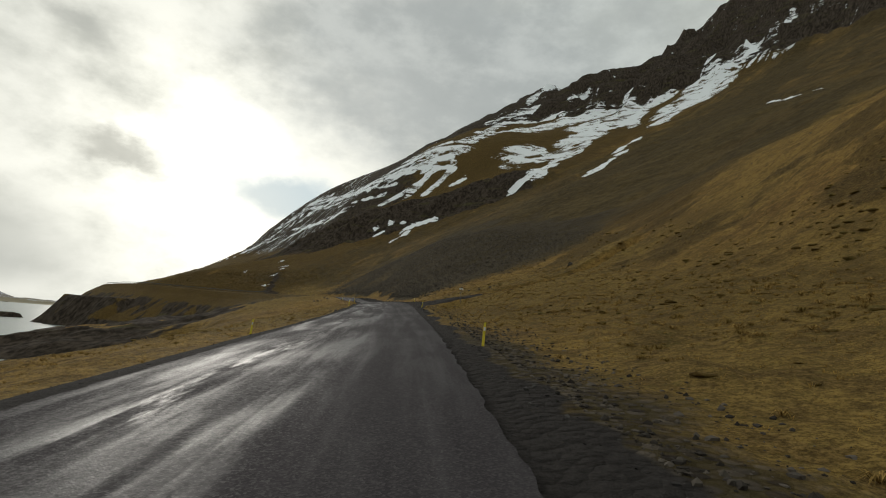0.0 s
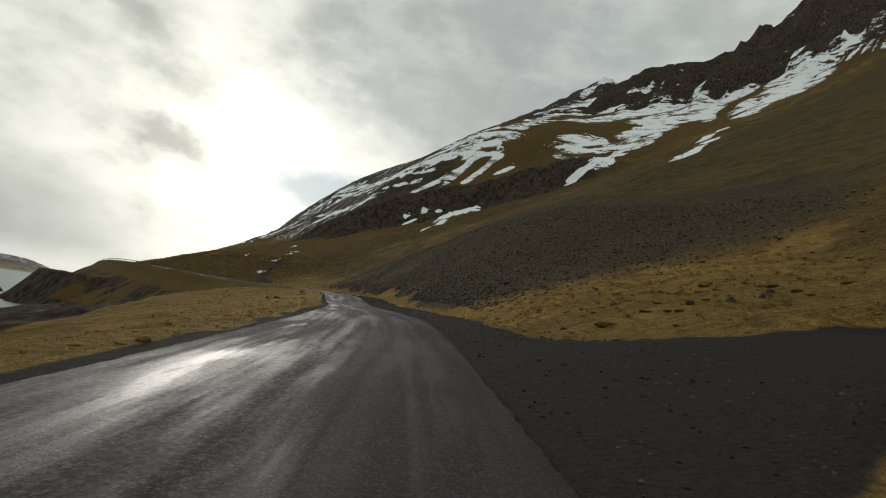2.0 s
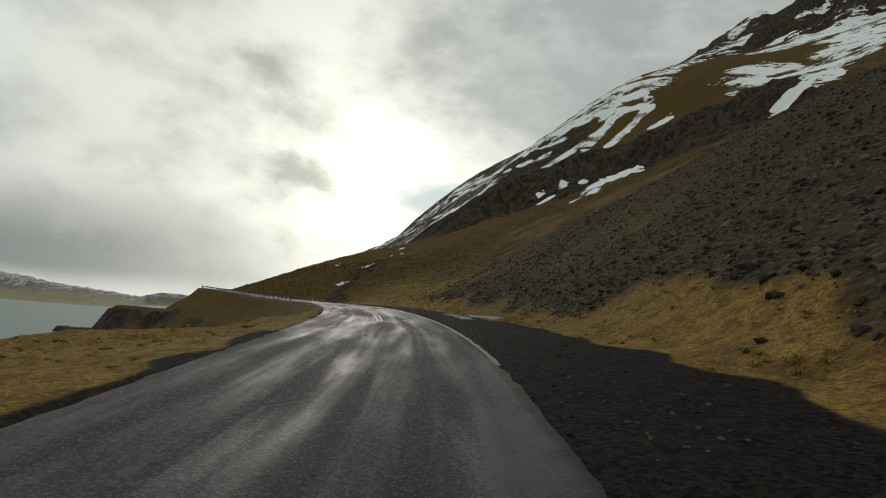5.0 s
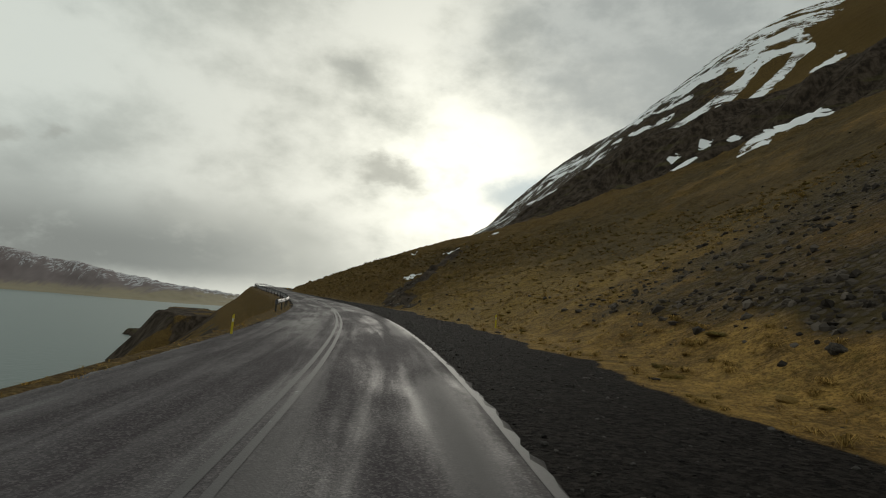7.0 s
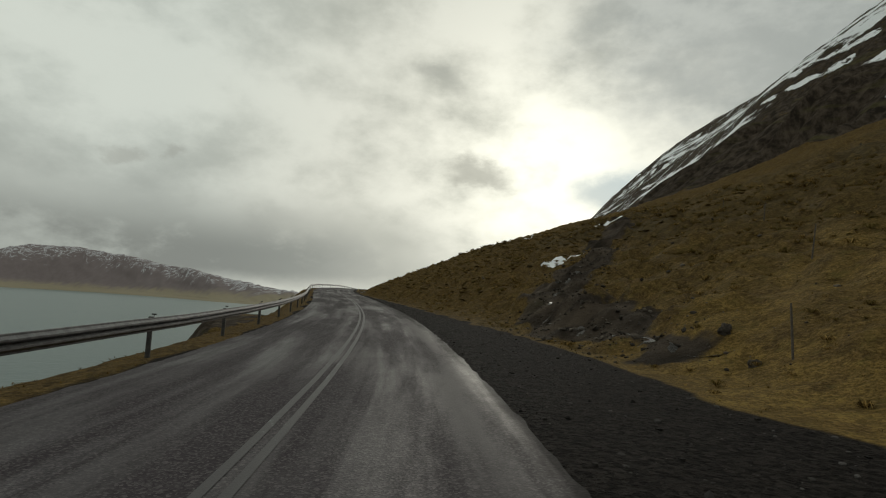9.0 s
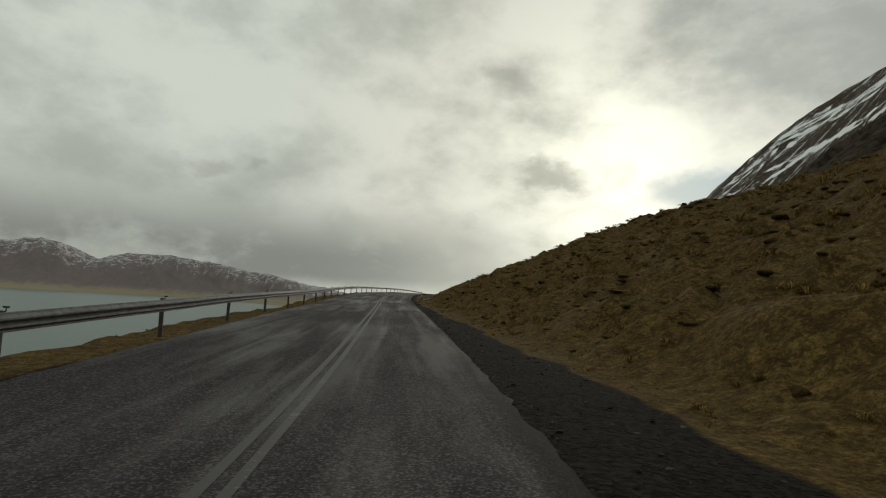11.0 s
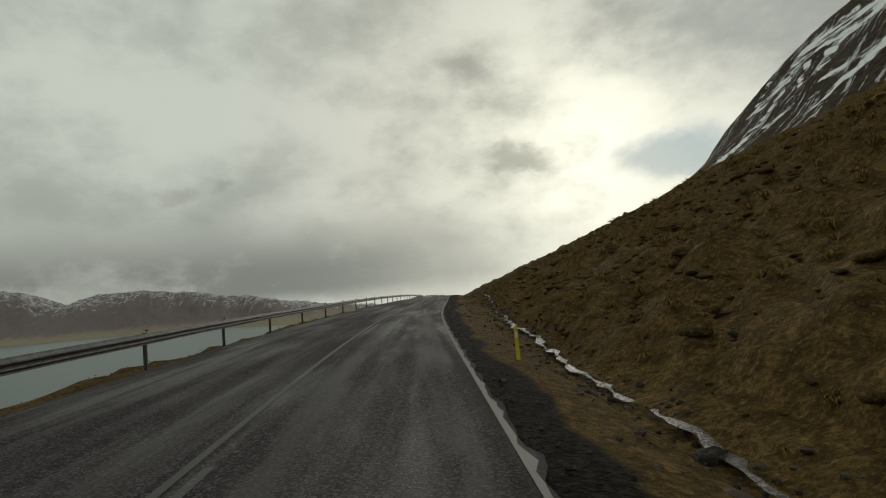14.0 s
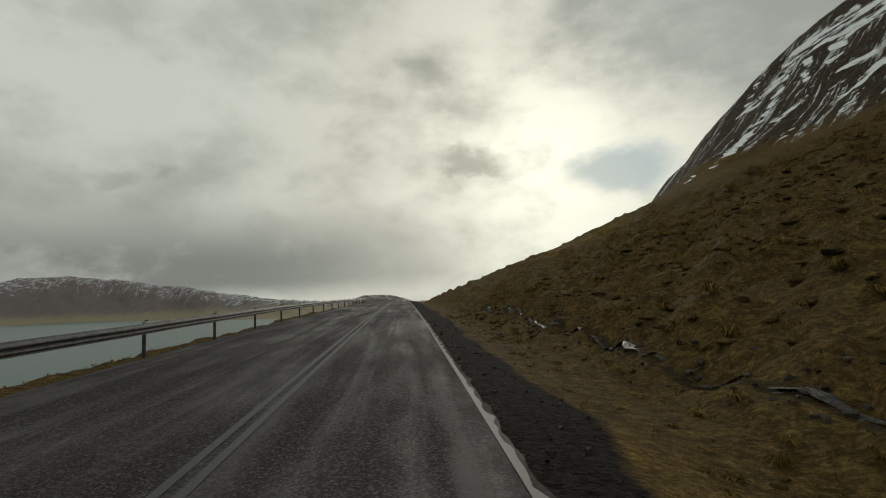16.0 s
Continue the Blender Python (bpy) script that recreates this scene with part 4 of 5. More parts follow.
def build_guard_rail():
    first, last = 228.6, 506.0
    p, _ = rail_place(first)
    rail = new("guard_rail")
    rail.location = p
    inv = Matrix.Translation(-p)
    # the beam: a folded W across, drawn along the road
    prof = [(0.00, -0.155), (0.012, -0.145), (0.012, -0.12), (0.078, -0.075), (0.078, -0.045), (0.0, 0.0), (0.078, 0.045), (0.078, 0.075), (0.012, 0.12), (0.012, 0.145), (0.0, 0.155)]
    back = [(x - 0.006, z) for x, z in prof[::-1]]
    loop = prof + back
    rows, ss = [], np.arange(first - 0.3, last, 1.0)
    for s in ss:
        for x, z in loop:
            q, _ = rail_place(s, 0.69 + z + 0.004 * math.sin(s * 0.8), -x)
            rows.append(q - p)
    n = len(loop)
    i = np.arange(len(ss) - 1)[:, None] * n
    j = np.arange(n)[None]
    faces = np.stack([i + j, i + (j + 1) % n, i + n + (j + 1) % n, i + n + j], -1).reshape(-1, 4)
    part("beam", mesh_from("beam", rows, faces, STEEL, False), None, rail, "dull galvanised steel beam")
    # the rounded end plate
    bm = bmesh.new()
    bmesh.ops.create_cone(bm, cap_ends=True, segments=16, radius1=0.10, radius2=0.10, depth=0.33)
    bmesh.ops.bevel(bm, geom=bm.edges[:], offset=0.008, segments=1, affect="EDGES")
    q, head = rail_place(first - 0.3, 0.69, -0.03)
    bm.transform(Matrix.Translation(q - p))
    part("end_cap", bm, STEEL, rail, "rounded steel end piece")
    # posts, spacers and reflectors
    bm = bmesh.new()
    bmesh.ops.create_cube(bm, size=1, matrix=Matrix.Diagonal((0.10, 0.06, 1.25, 1)))
    bmesh.ops.translate(bm, verts=bm.verts, vec=(0, 0, 0.05))
    bmesh.ops.bevel(bm, geom=bm.edges[:], offset=0.008, segments=1, affect="EDGES")
    post = bpy.data.meshes.new("post")
    bm.to_mesh(post)
    bm.free()
    post.materials.append(POST_M)
    bm = bmesh.new()
    bmesh.ops.create_cube(bm, size=1, matrix=Matrix.Translation((0, 0, 0.035)) @ Matrix.Diagonal((0.012, 0.016, 0.07, 1)))
    bmesh.ops.create_cube(bm, size=1, matrix=Matrix.Translation((0, 0, 0.075)) @ Matrix.Diagonal((0.02, 0.10, 0.03, 1)))
    bmesh.ops.bevel(bm, geom=bm.edges[:], offset=0.004, segments=1, affect="EDGES")
    flag = bpy.data.meshes.new("reflector")
    bm.to_mesh(flag)
    bm.free()
    flag.materials.append(POST_M)
    for k in range(int((last - first - 1) / 6) + 1):
        s = 229.2 + 6 * k
        q, head = rail_place(s, 0.19 + 0.015 * random.uniform(-1, 1), 0.055)
        ob = part("post", post, None, rail)
        ob.matrix_local = inv @ Matrix.Translation(q) @ pose(0, 0, 0, random.uniform(-1.5, 1.5), random.uniform(-1.5, 1.5), math.degrees(head))
        q, head = rail_place(s, 0.845, 0.0)
        ob = part("reflector", flag, None, rail)
        ob.matrix_local = inv @ Matrix.Translation(q) @ pose(0, 0, 0, 0, 0, math.degrees(head) + 90)
    tagged(rail, "long galvanised steel guard rail on dark posts", "guard rail")


build_guard_rail()

# ---- yellow marker posts ----
def build_marker():
    """A flat yellow marker post with a reflector near its top."""
    thing = new("marker_post")
    bm = bmesh.new()
    bmesh.ops.create_cube(bm, size=1, matrix=Matrix.Translation((0, 0, 0.40)) @ Matrix.Diagonal((0.085, 0.03, 1.2, 1)))
    for v in bm.verts:
        if v.co.z > 0.5:
            v.co.x *= 0.85
            v.co.z += 0.05 * (v.co.x > 0)
    bmesh.ops.bevel(bm, geom=bm.edges[:], offset=0.008, segments=2, affect="EDGES")
    part("stake", bm, YELLOW, thing)
    bm = bmesh.new()
    bmesh.ops.create_cube(bm, size=1, matrix=Matrix.Translation((0, -0.018, 0.84)) @ Matrix.Diagonal((0.05, 0.008, 0.10, 1)))
    bmesh.ops.bevel(bm, geom=bm.edges[:], offset=0.002, segments=1, affect="EDGES")
    part("reflector", bm, REFLECT, thing, "pale reflector strip")
    return tagged(thing, "upright yellow plastic road marker post beside the road", "marker post", "marker posts along the road")


def put_markers():
    first = build_marker()
    rows = MARKERS
    for k, (s, d, lean, turn) in enumerate(rows):
        p, head = on_road(s, d)
        m = Matrix.Translation((p.x, p.y, ground_z(p.x, p.y) - 0.34)) @ pose(0, 0, 0, 0, lean, math.degrees(head) + turn)
        if k == 0:
            first.matrix_world = m
        else:
            copy_thing(first, m)
    # one that lies flat in the grass
    p, head = on_road(*FALLEN[:2])
    z = ground_z(p.x, p.y)
    ob = copy_thing(first, Matrix.Translation((p.x, p.y, z + 0.06)) @ pose(0, 0, 0, 0, 84, math.degrees(head) + FALLEN[2]) @ Matrix.Rotation(math.pi / 2, 4, "Z"))
    tagged(ob, "yellow plastic marker post lying flat in the grass", "marker post")
    p, head = on_road(183.4, 6.6)
    ob = copy_thing(first, Matrix.Translation((p.x, p.y, ground_z(p.x, p.y) + 0.04)) @ pose(0, 0, 0, 0, 86, math.degrees(head) - 40) @ Matrix.Scale(0.5, 4))
    tagged(ob, "broken yellow marker post lying flat in gravel", "marker post")


MARKERS = [(24.2, -5.1, 4, 0), (66.8, -4.4, 3, 5), (58.6, 3.6, 6, 0), (16.3, 3.6, 2, 0), (94.8, 6.3, 2, 0), (92.5, -3.9, 3, 0), (128.2, -3.0, 6, 0), (215.6, 8.1, 0, 0), (207.5, -3.2, 2, 0), (362.7, 4.1, 0, 0)]
FALLEN = (107.5, 7.7, -40)
put_markers()


# ---- rocks ----
def rock_mesh(name, seed, detail=2):
    bm = bmesh.new()
    bmesh.ops.create_icosphere(bm, subdivisions=detail, radius=0.5)
    o = Vector((seed * 7.3, seed * 3.1, seed * 1.7))
    for v in bm.verts:
        n = v.co.normalized()
        k = 0.72 + 0.45 * noise.noise(n * 1.3 + o) + 0.30 * noise.noise(n * 2.9 + o) + 0.14 * noise.noise(n * 7.0 + o)
        c = n * 0.5 * k * 1.25
        for axis in ((1, 0.3, 0.2), (-0.5, 0.8, 0.1), (0.1, -0.4, 0.9), (-0.7, -0.6, 0.3)):
            a = Vector(axis).normalized()
            over = c.dot(a) - 0.33
            if over > 0:
                c -= a * over * 0.85
        v.co = Vector((c.x, c.y * 0.85, c.z * 0.75))
    me = bpy.data.meshes.new(name)
    bm.to_mesh(me)
    bm.free()
    for p in me.polygons:
        p.use_smooth = True
    me.materials.append(STONE)
    return me


ROCK_MESHES = [rock_mesh("rock", k + 1, 3) for k in range(6)]


def put_rocks():
    rng = random.Random(5)
    for k, (s, d, size) in enumerate(ROCKS):
        p, head = on_road(s, d)
        z = ground_z(p.x, p.y)
        ob = new("rock", ROCK_MESHES[k % 6])
        ob.matrix_world = Matrix.Translation((p.x, p.y, z + size * 0.06)) @ pose(0, 0, 0, rng.uniform(-12, 12), rng.uniform(-12, 12), rng.uniform(0, 360)) @ Matrix.Diagonal((size, size * rng.uniform(0.8, 1.1), size * rng.uniform(0.8, 1.1), 1))
        tagged(ob, "dark weathered basalt boulder lying in brown grass", "rock", "loose boulders by the road")


ROCKS = [(53, -4.7, 0.3), (55.2, -5.4, 0.22), (57.8, -5.6, 0.2), (56.6, -4.4, 0.16), (52.5, -7, 0.2), (130.5, -8.2, 0.75), (128.6, -9.0, 0.5), (127.6, -7.6, 0.45), (129.5, -6.0, 0.4), (131.8, -5.2, 0.35), (147, -5.7, 0.7),
         (144.5, -5.2, 0.4), (141, -5.3, 0.5), (121, 8.9, 0.34), (112.4, 8.5, 0.5), (96.5, 10.2, 0.35), (197, 9.6, 0.4), (241, 9.9, 0.3), (238.4, 11.3, 0.35), (236.7, 10.3, 0.3), (245.5, 9.2, 0.4), (247.5, 9.8, 0.45), (250, 9.3, 0.3), (254, 9.0, 0.35), (257, 9.6, 0.3),
         (80, 15.3, 0.6), (81, 16.2, 0.4), (79.6, 13.6, 0.5), (80, 12.2, 0.4), (82.7, 28.8, 1.1), (84.5, 29.5, 0.8), (75.3, 27, 0.9), (72.6, 26, 1.0), (74, 22.5, 0.8), (93, 14, 0.4), (86, 12, 0.5), (369.5, 5.7, 0.4), (370.6, 5.3, 0.35), (357, 4.9, 0.4)]
put_rocks()


def scatter_mesh(name, rng, places, sizes, stretch, mat):
    """Many small angular stones in one mesh: (x, y, z) places and sizes."""
    bm = bmesh.new()
    bmesh.ops.create_icosphere(bm, subdivisions=1, radius=0.5)
    bm.verts.ensure_lookup_table()
    base = np.array([v.co for v in bm.verts])
    tri = np.array([[v.index for v in f.verts] for f in bm.faces])
    bm.free()
    n, m = len(places), len(base)
    shape = base[None] * (1 + rng.uniform(-0.45, 0.35, (n, m, 1))) * rng.uniform(0.6, 1.2, (n, 1, 3)) * sizes[:, None, None]
    a = rng.uniform(0, 2 * np.pi, n)
    c, s = np.cos(a)[:, None], np.sin(a)[:, None]
    x = shape[:, :, 0] * c - shape[:, :, 1] * s
    y = shape[:, :, 0] * s + shape[:, :, 1] * c
    co = np.stack([x, y, shape[:, :, 2] * stretch], -1) + places[:, None]
    faces = (tri[None] + (np.arange(n) * m)[:, None, None]).reshape(-1, 3)
    return mesh_from(name, co.reshape(-1, 3), faces, mat, False)


def stone_stuff_material(name, dark, pale):
    m, N = material(name)
    g = N.add("ShaderNodeNewGeometry")
    r = g.outputs["Random Per Island"]
    n = N.noise(g.outputs["Position"], 7.0, 4, 0.7)
    col = N.mix(N.math("POWER", r, 1.6), dark, pale)
    col = N.mix(N.math("MULTIPLY", N.step(n, 0.5, 0.7), 0.5), col, (0.045, 0.040, 0.030, 1))
    finish(N, col, 0.92, n, 0.5, 0.04, 0.06)
    return m


SCREE_M = stone_stuff_material("scree_stone", (0.026, 0.022, 0.019, 1), (0.125, 0.106, 0.088, 1))
GRAVEL_M = stone_stuff_material("gravel_stone", (0.008, 0.007, 0.007, 1), (0.105, 0.098, 0.094, 1))


def land_points(rng, n, s_lo, s_hi, d_lo, d_hi, power=1.0):
    s = rng.uniform(s_lo, s_hi, n)
    d = d_lo + (d_hi - d_lo) * rng.uniform(0, 1, n) ** power
    x = np.interp(s, LINE_S, LINE[:, 0]) + np.interp(s, LINE_S, NORMAL[:, 0]) * d
    y = np.interp(s, LINE_S, LINE[:, 1]) + np.interp(s, LINE_S, NORMAL[:, 1]) * d
    z, sh = ground(x, y)
    return s, d, np.stack([x, y, z], 1), sh


def build_scree():
    rng = np.random.default_rng(11)
    s, d, p, sh = land_points(rng, 44000, 88, 222, 8.5, 46, 1.8)
    keep = sh["scree"] > rng.uniform(0.2, 1.0, len(s))
    size = 0.07 + 0.30 * rng.uniform(0, 1, len(s)) ** 2.4
    size = np.where(rng.uniform(0, 1, len(s)) < 0.025, size * 1.7, size)
    me = scatter_mesh("scree", rng, p[keep], size[keep], 0.75, SCREE_M)
    tagged(new("scree", me), "loose grey basalt scree covering the slope", "scree", kind="stuff")
    # rubble on the shoulder's edge and stones in the grass
    s, d, p, sh = land_points(rng, 7500, -10, 62, 3.8, 8.0, 1.6)
    keep = (sh["scree"] > 0.25) | ((d > 4.2) & (d < 6.2) & (sh["gravel"] < 0.95) & (rng.uniform(0, 1, len(s)) < 0.6))
    size = 0.035 + 0.13 * rng.uniform(0, 1, len(s)) ** 3
    s2, d2, p2, sh2 = land_points(rng, 2600, 60, 430, 4.0, 60, 2.0)
    keep2 = (sh2["gravel"] < 0.3) & (sh2["snow"] < 0.3)
    size2 = 0.06 + 0.34 * rng.uniform(0, 1, len(s2)) ** 5
    me = scatter_mesh("stones", rng, np.concatenate([p[keep], p2[keep2]]), np.concatenate([size[keep], size2[keep2]]), 0.7, SCREE_M)
    tagged(new("stones", me), "small dark stones lying in grass and gravel", "stones", kind="stuff")
    # stones in the stream's gully
    n = 1500
    k = rng.uniform(0, 1, n)
    gx = np.interp(k, [0, 0.45, 1], [-68, -76, -80]) + rng.normal(0, 1.4, n)
    gy = np.interp(k, [0, 0.45, 1], [235.2, 243.7, 262.7]) + rng.normal(0, 1.0, n)
    z, sh = ground(gx, gy)
    keep = sh["gravel"] < 0.2
    size = 0.05 + 0.22 * rng.uniform(0, 1, n) ** 4
    me = scatter_mesh("gully_stones", rng, np.stack([gx, gy, z], 1)[keep], size[keep], 0.75, SCREE_M)
    tagged(new("gully_stones", me), "dark wet stones heaped in a stream gully", "stones", kind="stuff")
    # pebbles and small stones along the ditch's stream
    n = 3200
    s = rng.uniform(345, 440, n)
    d = np.interp(s, [q[0] for q in STREAM], [q[1] for q in STREAM]) + 0.07 * np.sin(s * 0.55) + rng.normal(0, 0.34, n)
    x = np.interp(s, LINE_S, LINE[:, 0]) + np.interp(s, LINE_S, NORMAL[:, 0]) * d
    y = np.interp(s, LINE_S, LINE[:, 1]) + np.interp(s, LINE_S, NORMAL[:, 1]) * d
    z, sh = ground(x, y)
    size = 0.03 + 0.16 * rng.uniform(0, 1, n) ** 4
    me = scatter_mesh("stream_stones", rng, np.stack([x, y, z + 0.02], 1), size, 0.7, SCREE_M)
    tagged(new("stream_stones", me), "small wet stones in the roadside stream", "stones", kind="stuff")
    # coarse gravel on both shoulders
    s, d, p, sh = land_points(rng, 34000, -4, 425, 3.0, 7.4)
    keep = sh["gravel"] > 0.6
    s2, d2, p2, sh2 = land_points(rng, 5000, -4, 425, -5.5, -3.1)
    keep2 = sh2["gravel"] > 0.3
    keep &= (s < 140) | (rng.uniform(0, 1, len(s)) < 0.6)
    size = 0.02 + 0.085 * rng.uniform(0, 1, len(s)) ** 3.2
    size2 = 0.015 + 0.05 * rng.uniform(0, 1, len(s2)) ** 4
    me = scatter_mesh("gravel", rng, np.concatenate([p[keep], p2[keep2]]), np.concatenate([size[keep], size2[keep2]]), 0.7, GRAVEL_M)
    tagged(new("gravel", me), "coarse dark gravel on the road's shoulders", "gravel", kind="stuff")


build_scree()


# ---- grass ----
def grass_material(name, dark):
    m, N = material(name)
    g = N.add("ShaderNodeNewGeometry")
    r = g.outputs["Random Per Island"]
    n = N.noise(g.outputs["Position"], 0.25, 4, 0.6)
    col = N.mix(r, (0.140, 0.086, 0.025, 1), (0.480, 0.305, 0.088, 1))
    col = N.mix(N.math("MULTIPLY", N.step(n, 0.45, 0.65), 0.5), col, (0.13, 0.078, 0.032, 1))
    col = N.mix(N.math("MULTIPLY", N.step(N.noise(g.outputs["Position"], 0.09, 3), 0.52, 0.66), 0.35), col, (0.085, 0.082, 0.026, 1))
    col = N.mix(dark, col, N.mix(r, (0.035, 0.023, 0.011, 1), (0.12, 0.078, 0.030, 1)))
    a = N.add("ShaderNodeBsdfDiffuse", {0: col})
    b = N.add("ShaderNodeBsdfTranslucent", {0: col})
    N.add("ShaderNodeOutputMaterial", {0: N.add("ShaderNodeMixShader", {0: 0.45, 1: a.outputs[0], 2: b.outputs[0]}).outputs[0]})
    return m


GRASS_M, GRASS_DARK = grass_material("dry_grass", 0.0), grass_material("brown_heath_grass", 0.8)


def tuft_mesh(name, rng, places, height, blades, spread, mat):
    """Bent blades in tufts, each blade two triangles."""
    n = len(places) * blades
    root = np.repeat(places, blades, 0)
    h = np.repeat(height, blades) * rng.uniform(0.55, 1.2, n)
    a = rng.uniform(0, 2 * np.pi, n)
    out = rng.uniform(0.2, 1.0, n) * np.repeat(spread, blades)
    side = np.stack([-np.sin(a), np.cos(a)], 1)
    ahead = np.stack([np.cos(a), np.sin(a)], 1)
    w = 0.005 + 0.026 * h
    base = root[:, :2] + ahead * (out * 0.25)[:, None]
    mid = base + ahead * (out * 0.35)[:, None]
    tip = base + ahead * (out * 1.0)[:, None] + rng.normal(0, 0.03, (n, 2))
    z = root[:, 2] - 0.03
    co = np.empty((n, 5, 3))
    co[:, 0, :2], co[:, 0, 2] = base - side * w[:, None], z
    co[:, 1, :2], co[:, 1, 2] = base + side * w[:, None], z
    co[:, 2, :2], co[:, 2, 2] = mid + side * (w * 0.7)[:, None], z + h * 0.75
    co[:, 3, :2], co[:, 3, 2] = mid - side * (w * 0.7)[:, None], z + h * 0.75
    co[:, 4, :2], co[:, 4, 2] = tip, z + h * rng.uniform(0.7, 1.05, n)
    i = (np.arange(n) * 5)[:, None]
    tri = np.concatenate([i + [[0, 1, 2]], i + [[0, 2, 3]], i + [[3, 2, 4]]], 0)
    return mesh_from(name, co.reshape(-1, 3), tri, mat, True)


def build_grass():
    rng = np.random.default_rng(21)
    bands = [(-6, 430, 3.6, 14, 30000, 0.09), (-6, 260, 12, 36, 15000, 0.12), (-6, 190, -22, -2.6, 20000, 0.09), (180, 430, -8, -2.9, 12000, 0.08)]
    pts, hh, ss = [], [], []
    for s0, s1, d0, d1, n, h in bands:
        s, d, p, sh = land_points(rng, n, s0, s1, d0, d1)
        clump = fbm(p[:, 0] / 0.8, p[:, 1] / 0.8, 3, 301) + 0.5 * fbm(p[:, 0] / 6, p[:, 1] / 6, 2, 305)
        keep = (sh["gravel"] < rng.uniform(0.1, 0.7, n)) & (sh["wet"] < 0.3) & (sh["snow"] < 0.3) & (sh["scree"] < rng.uniform(0.10, 0.55, n)) & (sh["rock"] < 0.5) & (clump > rng.uniform(-0.6, 0.2, n))
        pts.append(p[keep])
        ss.append(s[keep])
        hh.append((h * (0.7 + 1.2 * np.maximum(clump, 0) + rng.uniform(0, 0.4, n)))[keep])
    p, h, s = np.concatenate(pts), np.concatenate(hh), np.concatenate(ss)
    dark = s > 215 + 30 * rng.uniform(0, 1, len(s))
    me = tuft_mesh("grass", rng, p[~dark], h[~dark] * 0.8, 7, h[~dark] * 1.5, GRASS_M)
    tagged(new("grass", me), "tufts of dry straw-brown winter grass", "grass", kind="stuff")
    me = tuft_mesh("heath_grass", rng, p[dark], h[dark] * 0.62, 6, h[dark] * 1.3, GRASS_DARK)
    tagged(new("heath_grass", me), "tufts of dark brown grass and heather on the bank", "grass", kind="stuff")


build_grass()


# ---- turf hummocks ----
def turf_material(name, a, b, c):
    m, N = material(name)
    g = N.add("ShaderNodeNewGeometry")
    pos = g.outputs["Position"]
    n, f = N.noise(pos, 2.2, 4, 0.65), N.noise(pos, 14.0, 4, 0.75)
    col = N.mix(g.outputs["Random Per Island"], a, b)
    col = N.mix(N.math("MULTIPLY", N.step(n, 0.46, 0.62), 0.7), col, c)
    col = N.mix(N.math("MULTIPLY", N.step(f, 0.48, 0.66), 0.6), col, (0.23, 0.155, 0.055, 1))
    finish(N, col, 0.95, f, 1.0, 0.12, 0.1)
    return m


def hummock_mesh(name, rng, places, sizes, mat):
    """Low rounded cushions of turf, lumpy and leaning."""
    bm = bmesh.new()
    bmesh.ops.create_icosphere(bm, subdivisions=2, radius=0.5)
    bm.verts.ensure_lookup_table()
    base = np.array([v.co for v in bm.verts])
    tri = np.array([[v.index for v in f.verts] for f in bm.faces])
    bm.free()
    n, m = len(places), len(base)
    off = rng.uniform(0, 90, (n, 1))
    q = base[None] * 2.2
    bump = fbm(q[..., 0] + off, q[..., 1] + off * 1.7 + q[..., 2], 2, 401)
    shape = base[None] * (1 + 0.9 * bump)[..., None] * rng.uniform(0.7, 1.3, (n, 1, 3)) * sizes[:, None, None]
    shape[..., 2] *= 0.36
    co = shape + places[:, None]
    faces = (tri[None] + (np.arange(n) * m)[:, None, None]).reshape(-1, 3)
    return mesh_from(name, co.reshape(-1, 3), faces, mat, True)


def build_hummocks():
    rng = np.random.default_rng(33)
    dark = turf_material("dark_turf", (0.026, 0.016, 0.007, 1), (0.140, 0.088, 0.032, 1), (0.040, 0.034, 0.013, 1))
    pale = turf_material("straw_turf", (0.110, 0.068, 0.022, 1), (0.240, 0.154, 0.046, 1), (0.100, 0.086, 0.024, 1))
    s, d, p, sh = land_points(rng, 5200, 275, 432, 5.2, 34, 1.2)
    ok = (sh["gravel"] < 0.1) & (sh["wet"] < 0.1) & (fbm(p[:, 0] / 4, p[:, 1] / 4, 2, 411) > rng.uniform(-0.45, 0.15, len(s))) & (sh["rock"] < 0.4)
    size = (0.16 + 0.42 * rng.uniform(0, 1, len(s)) ** 2.2) * np.interp(d, [5, 9, 36], [0.4, 1.0, 1.2])
    tagged(new("turf_hummocks", hummock_mesh("turf_hummocks", rng, p[ok], size[ok], dark)), "dark brown turf hummocks covering the steep bank", "turf", kind="stuff")
    s, d, p, sh = land_points(rng, 4000, -4, 225, 6.5, 42, 1.1)
    s2, d2, p2, sh2 = land_points(rng, 1400, -4, 180, -20, -4.2)
    p, d = np.concatenate([p, p2]), np.concatenate([d, d2])
    ok = (np.concatenate([sh["gravel"] + sh["scree"] + sh["rock"] + sh["snow"], sh2["gravel"]]) < 0.25) & (fbm(p[:, 0] / 5, p[:, 1] / 5, 2, 412) > rng.uniform(-0.25, 0.35, len(p)))
    size = (0.16 + 0.5 * rng.uniform(0, 1, len(p)) ** 2.5) * np.interp(d, [-20, 6, 10, 40], [0.6, 0.6, 0.9, 1.3])
    tagged(new("turf_hummocks", hummock_mesh("turf_hummocks", rng, p[ok], size[ok], pale)), "straw-brown grass hummocks scattered over the slope", "turf", kind="stuff")


build_hummocks()


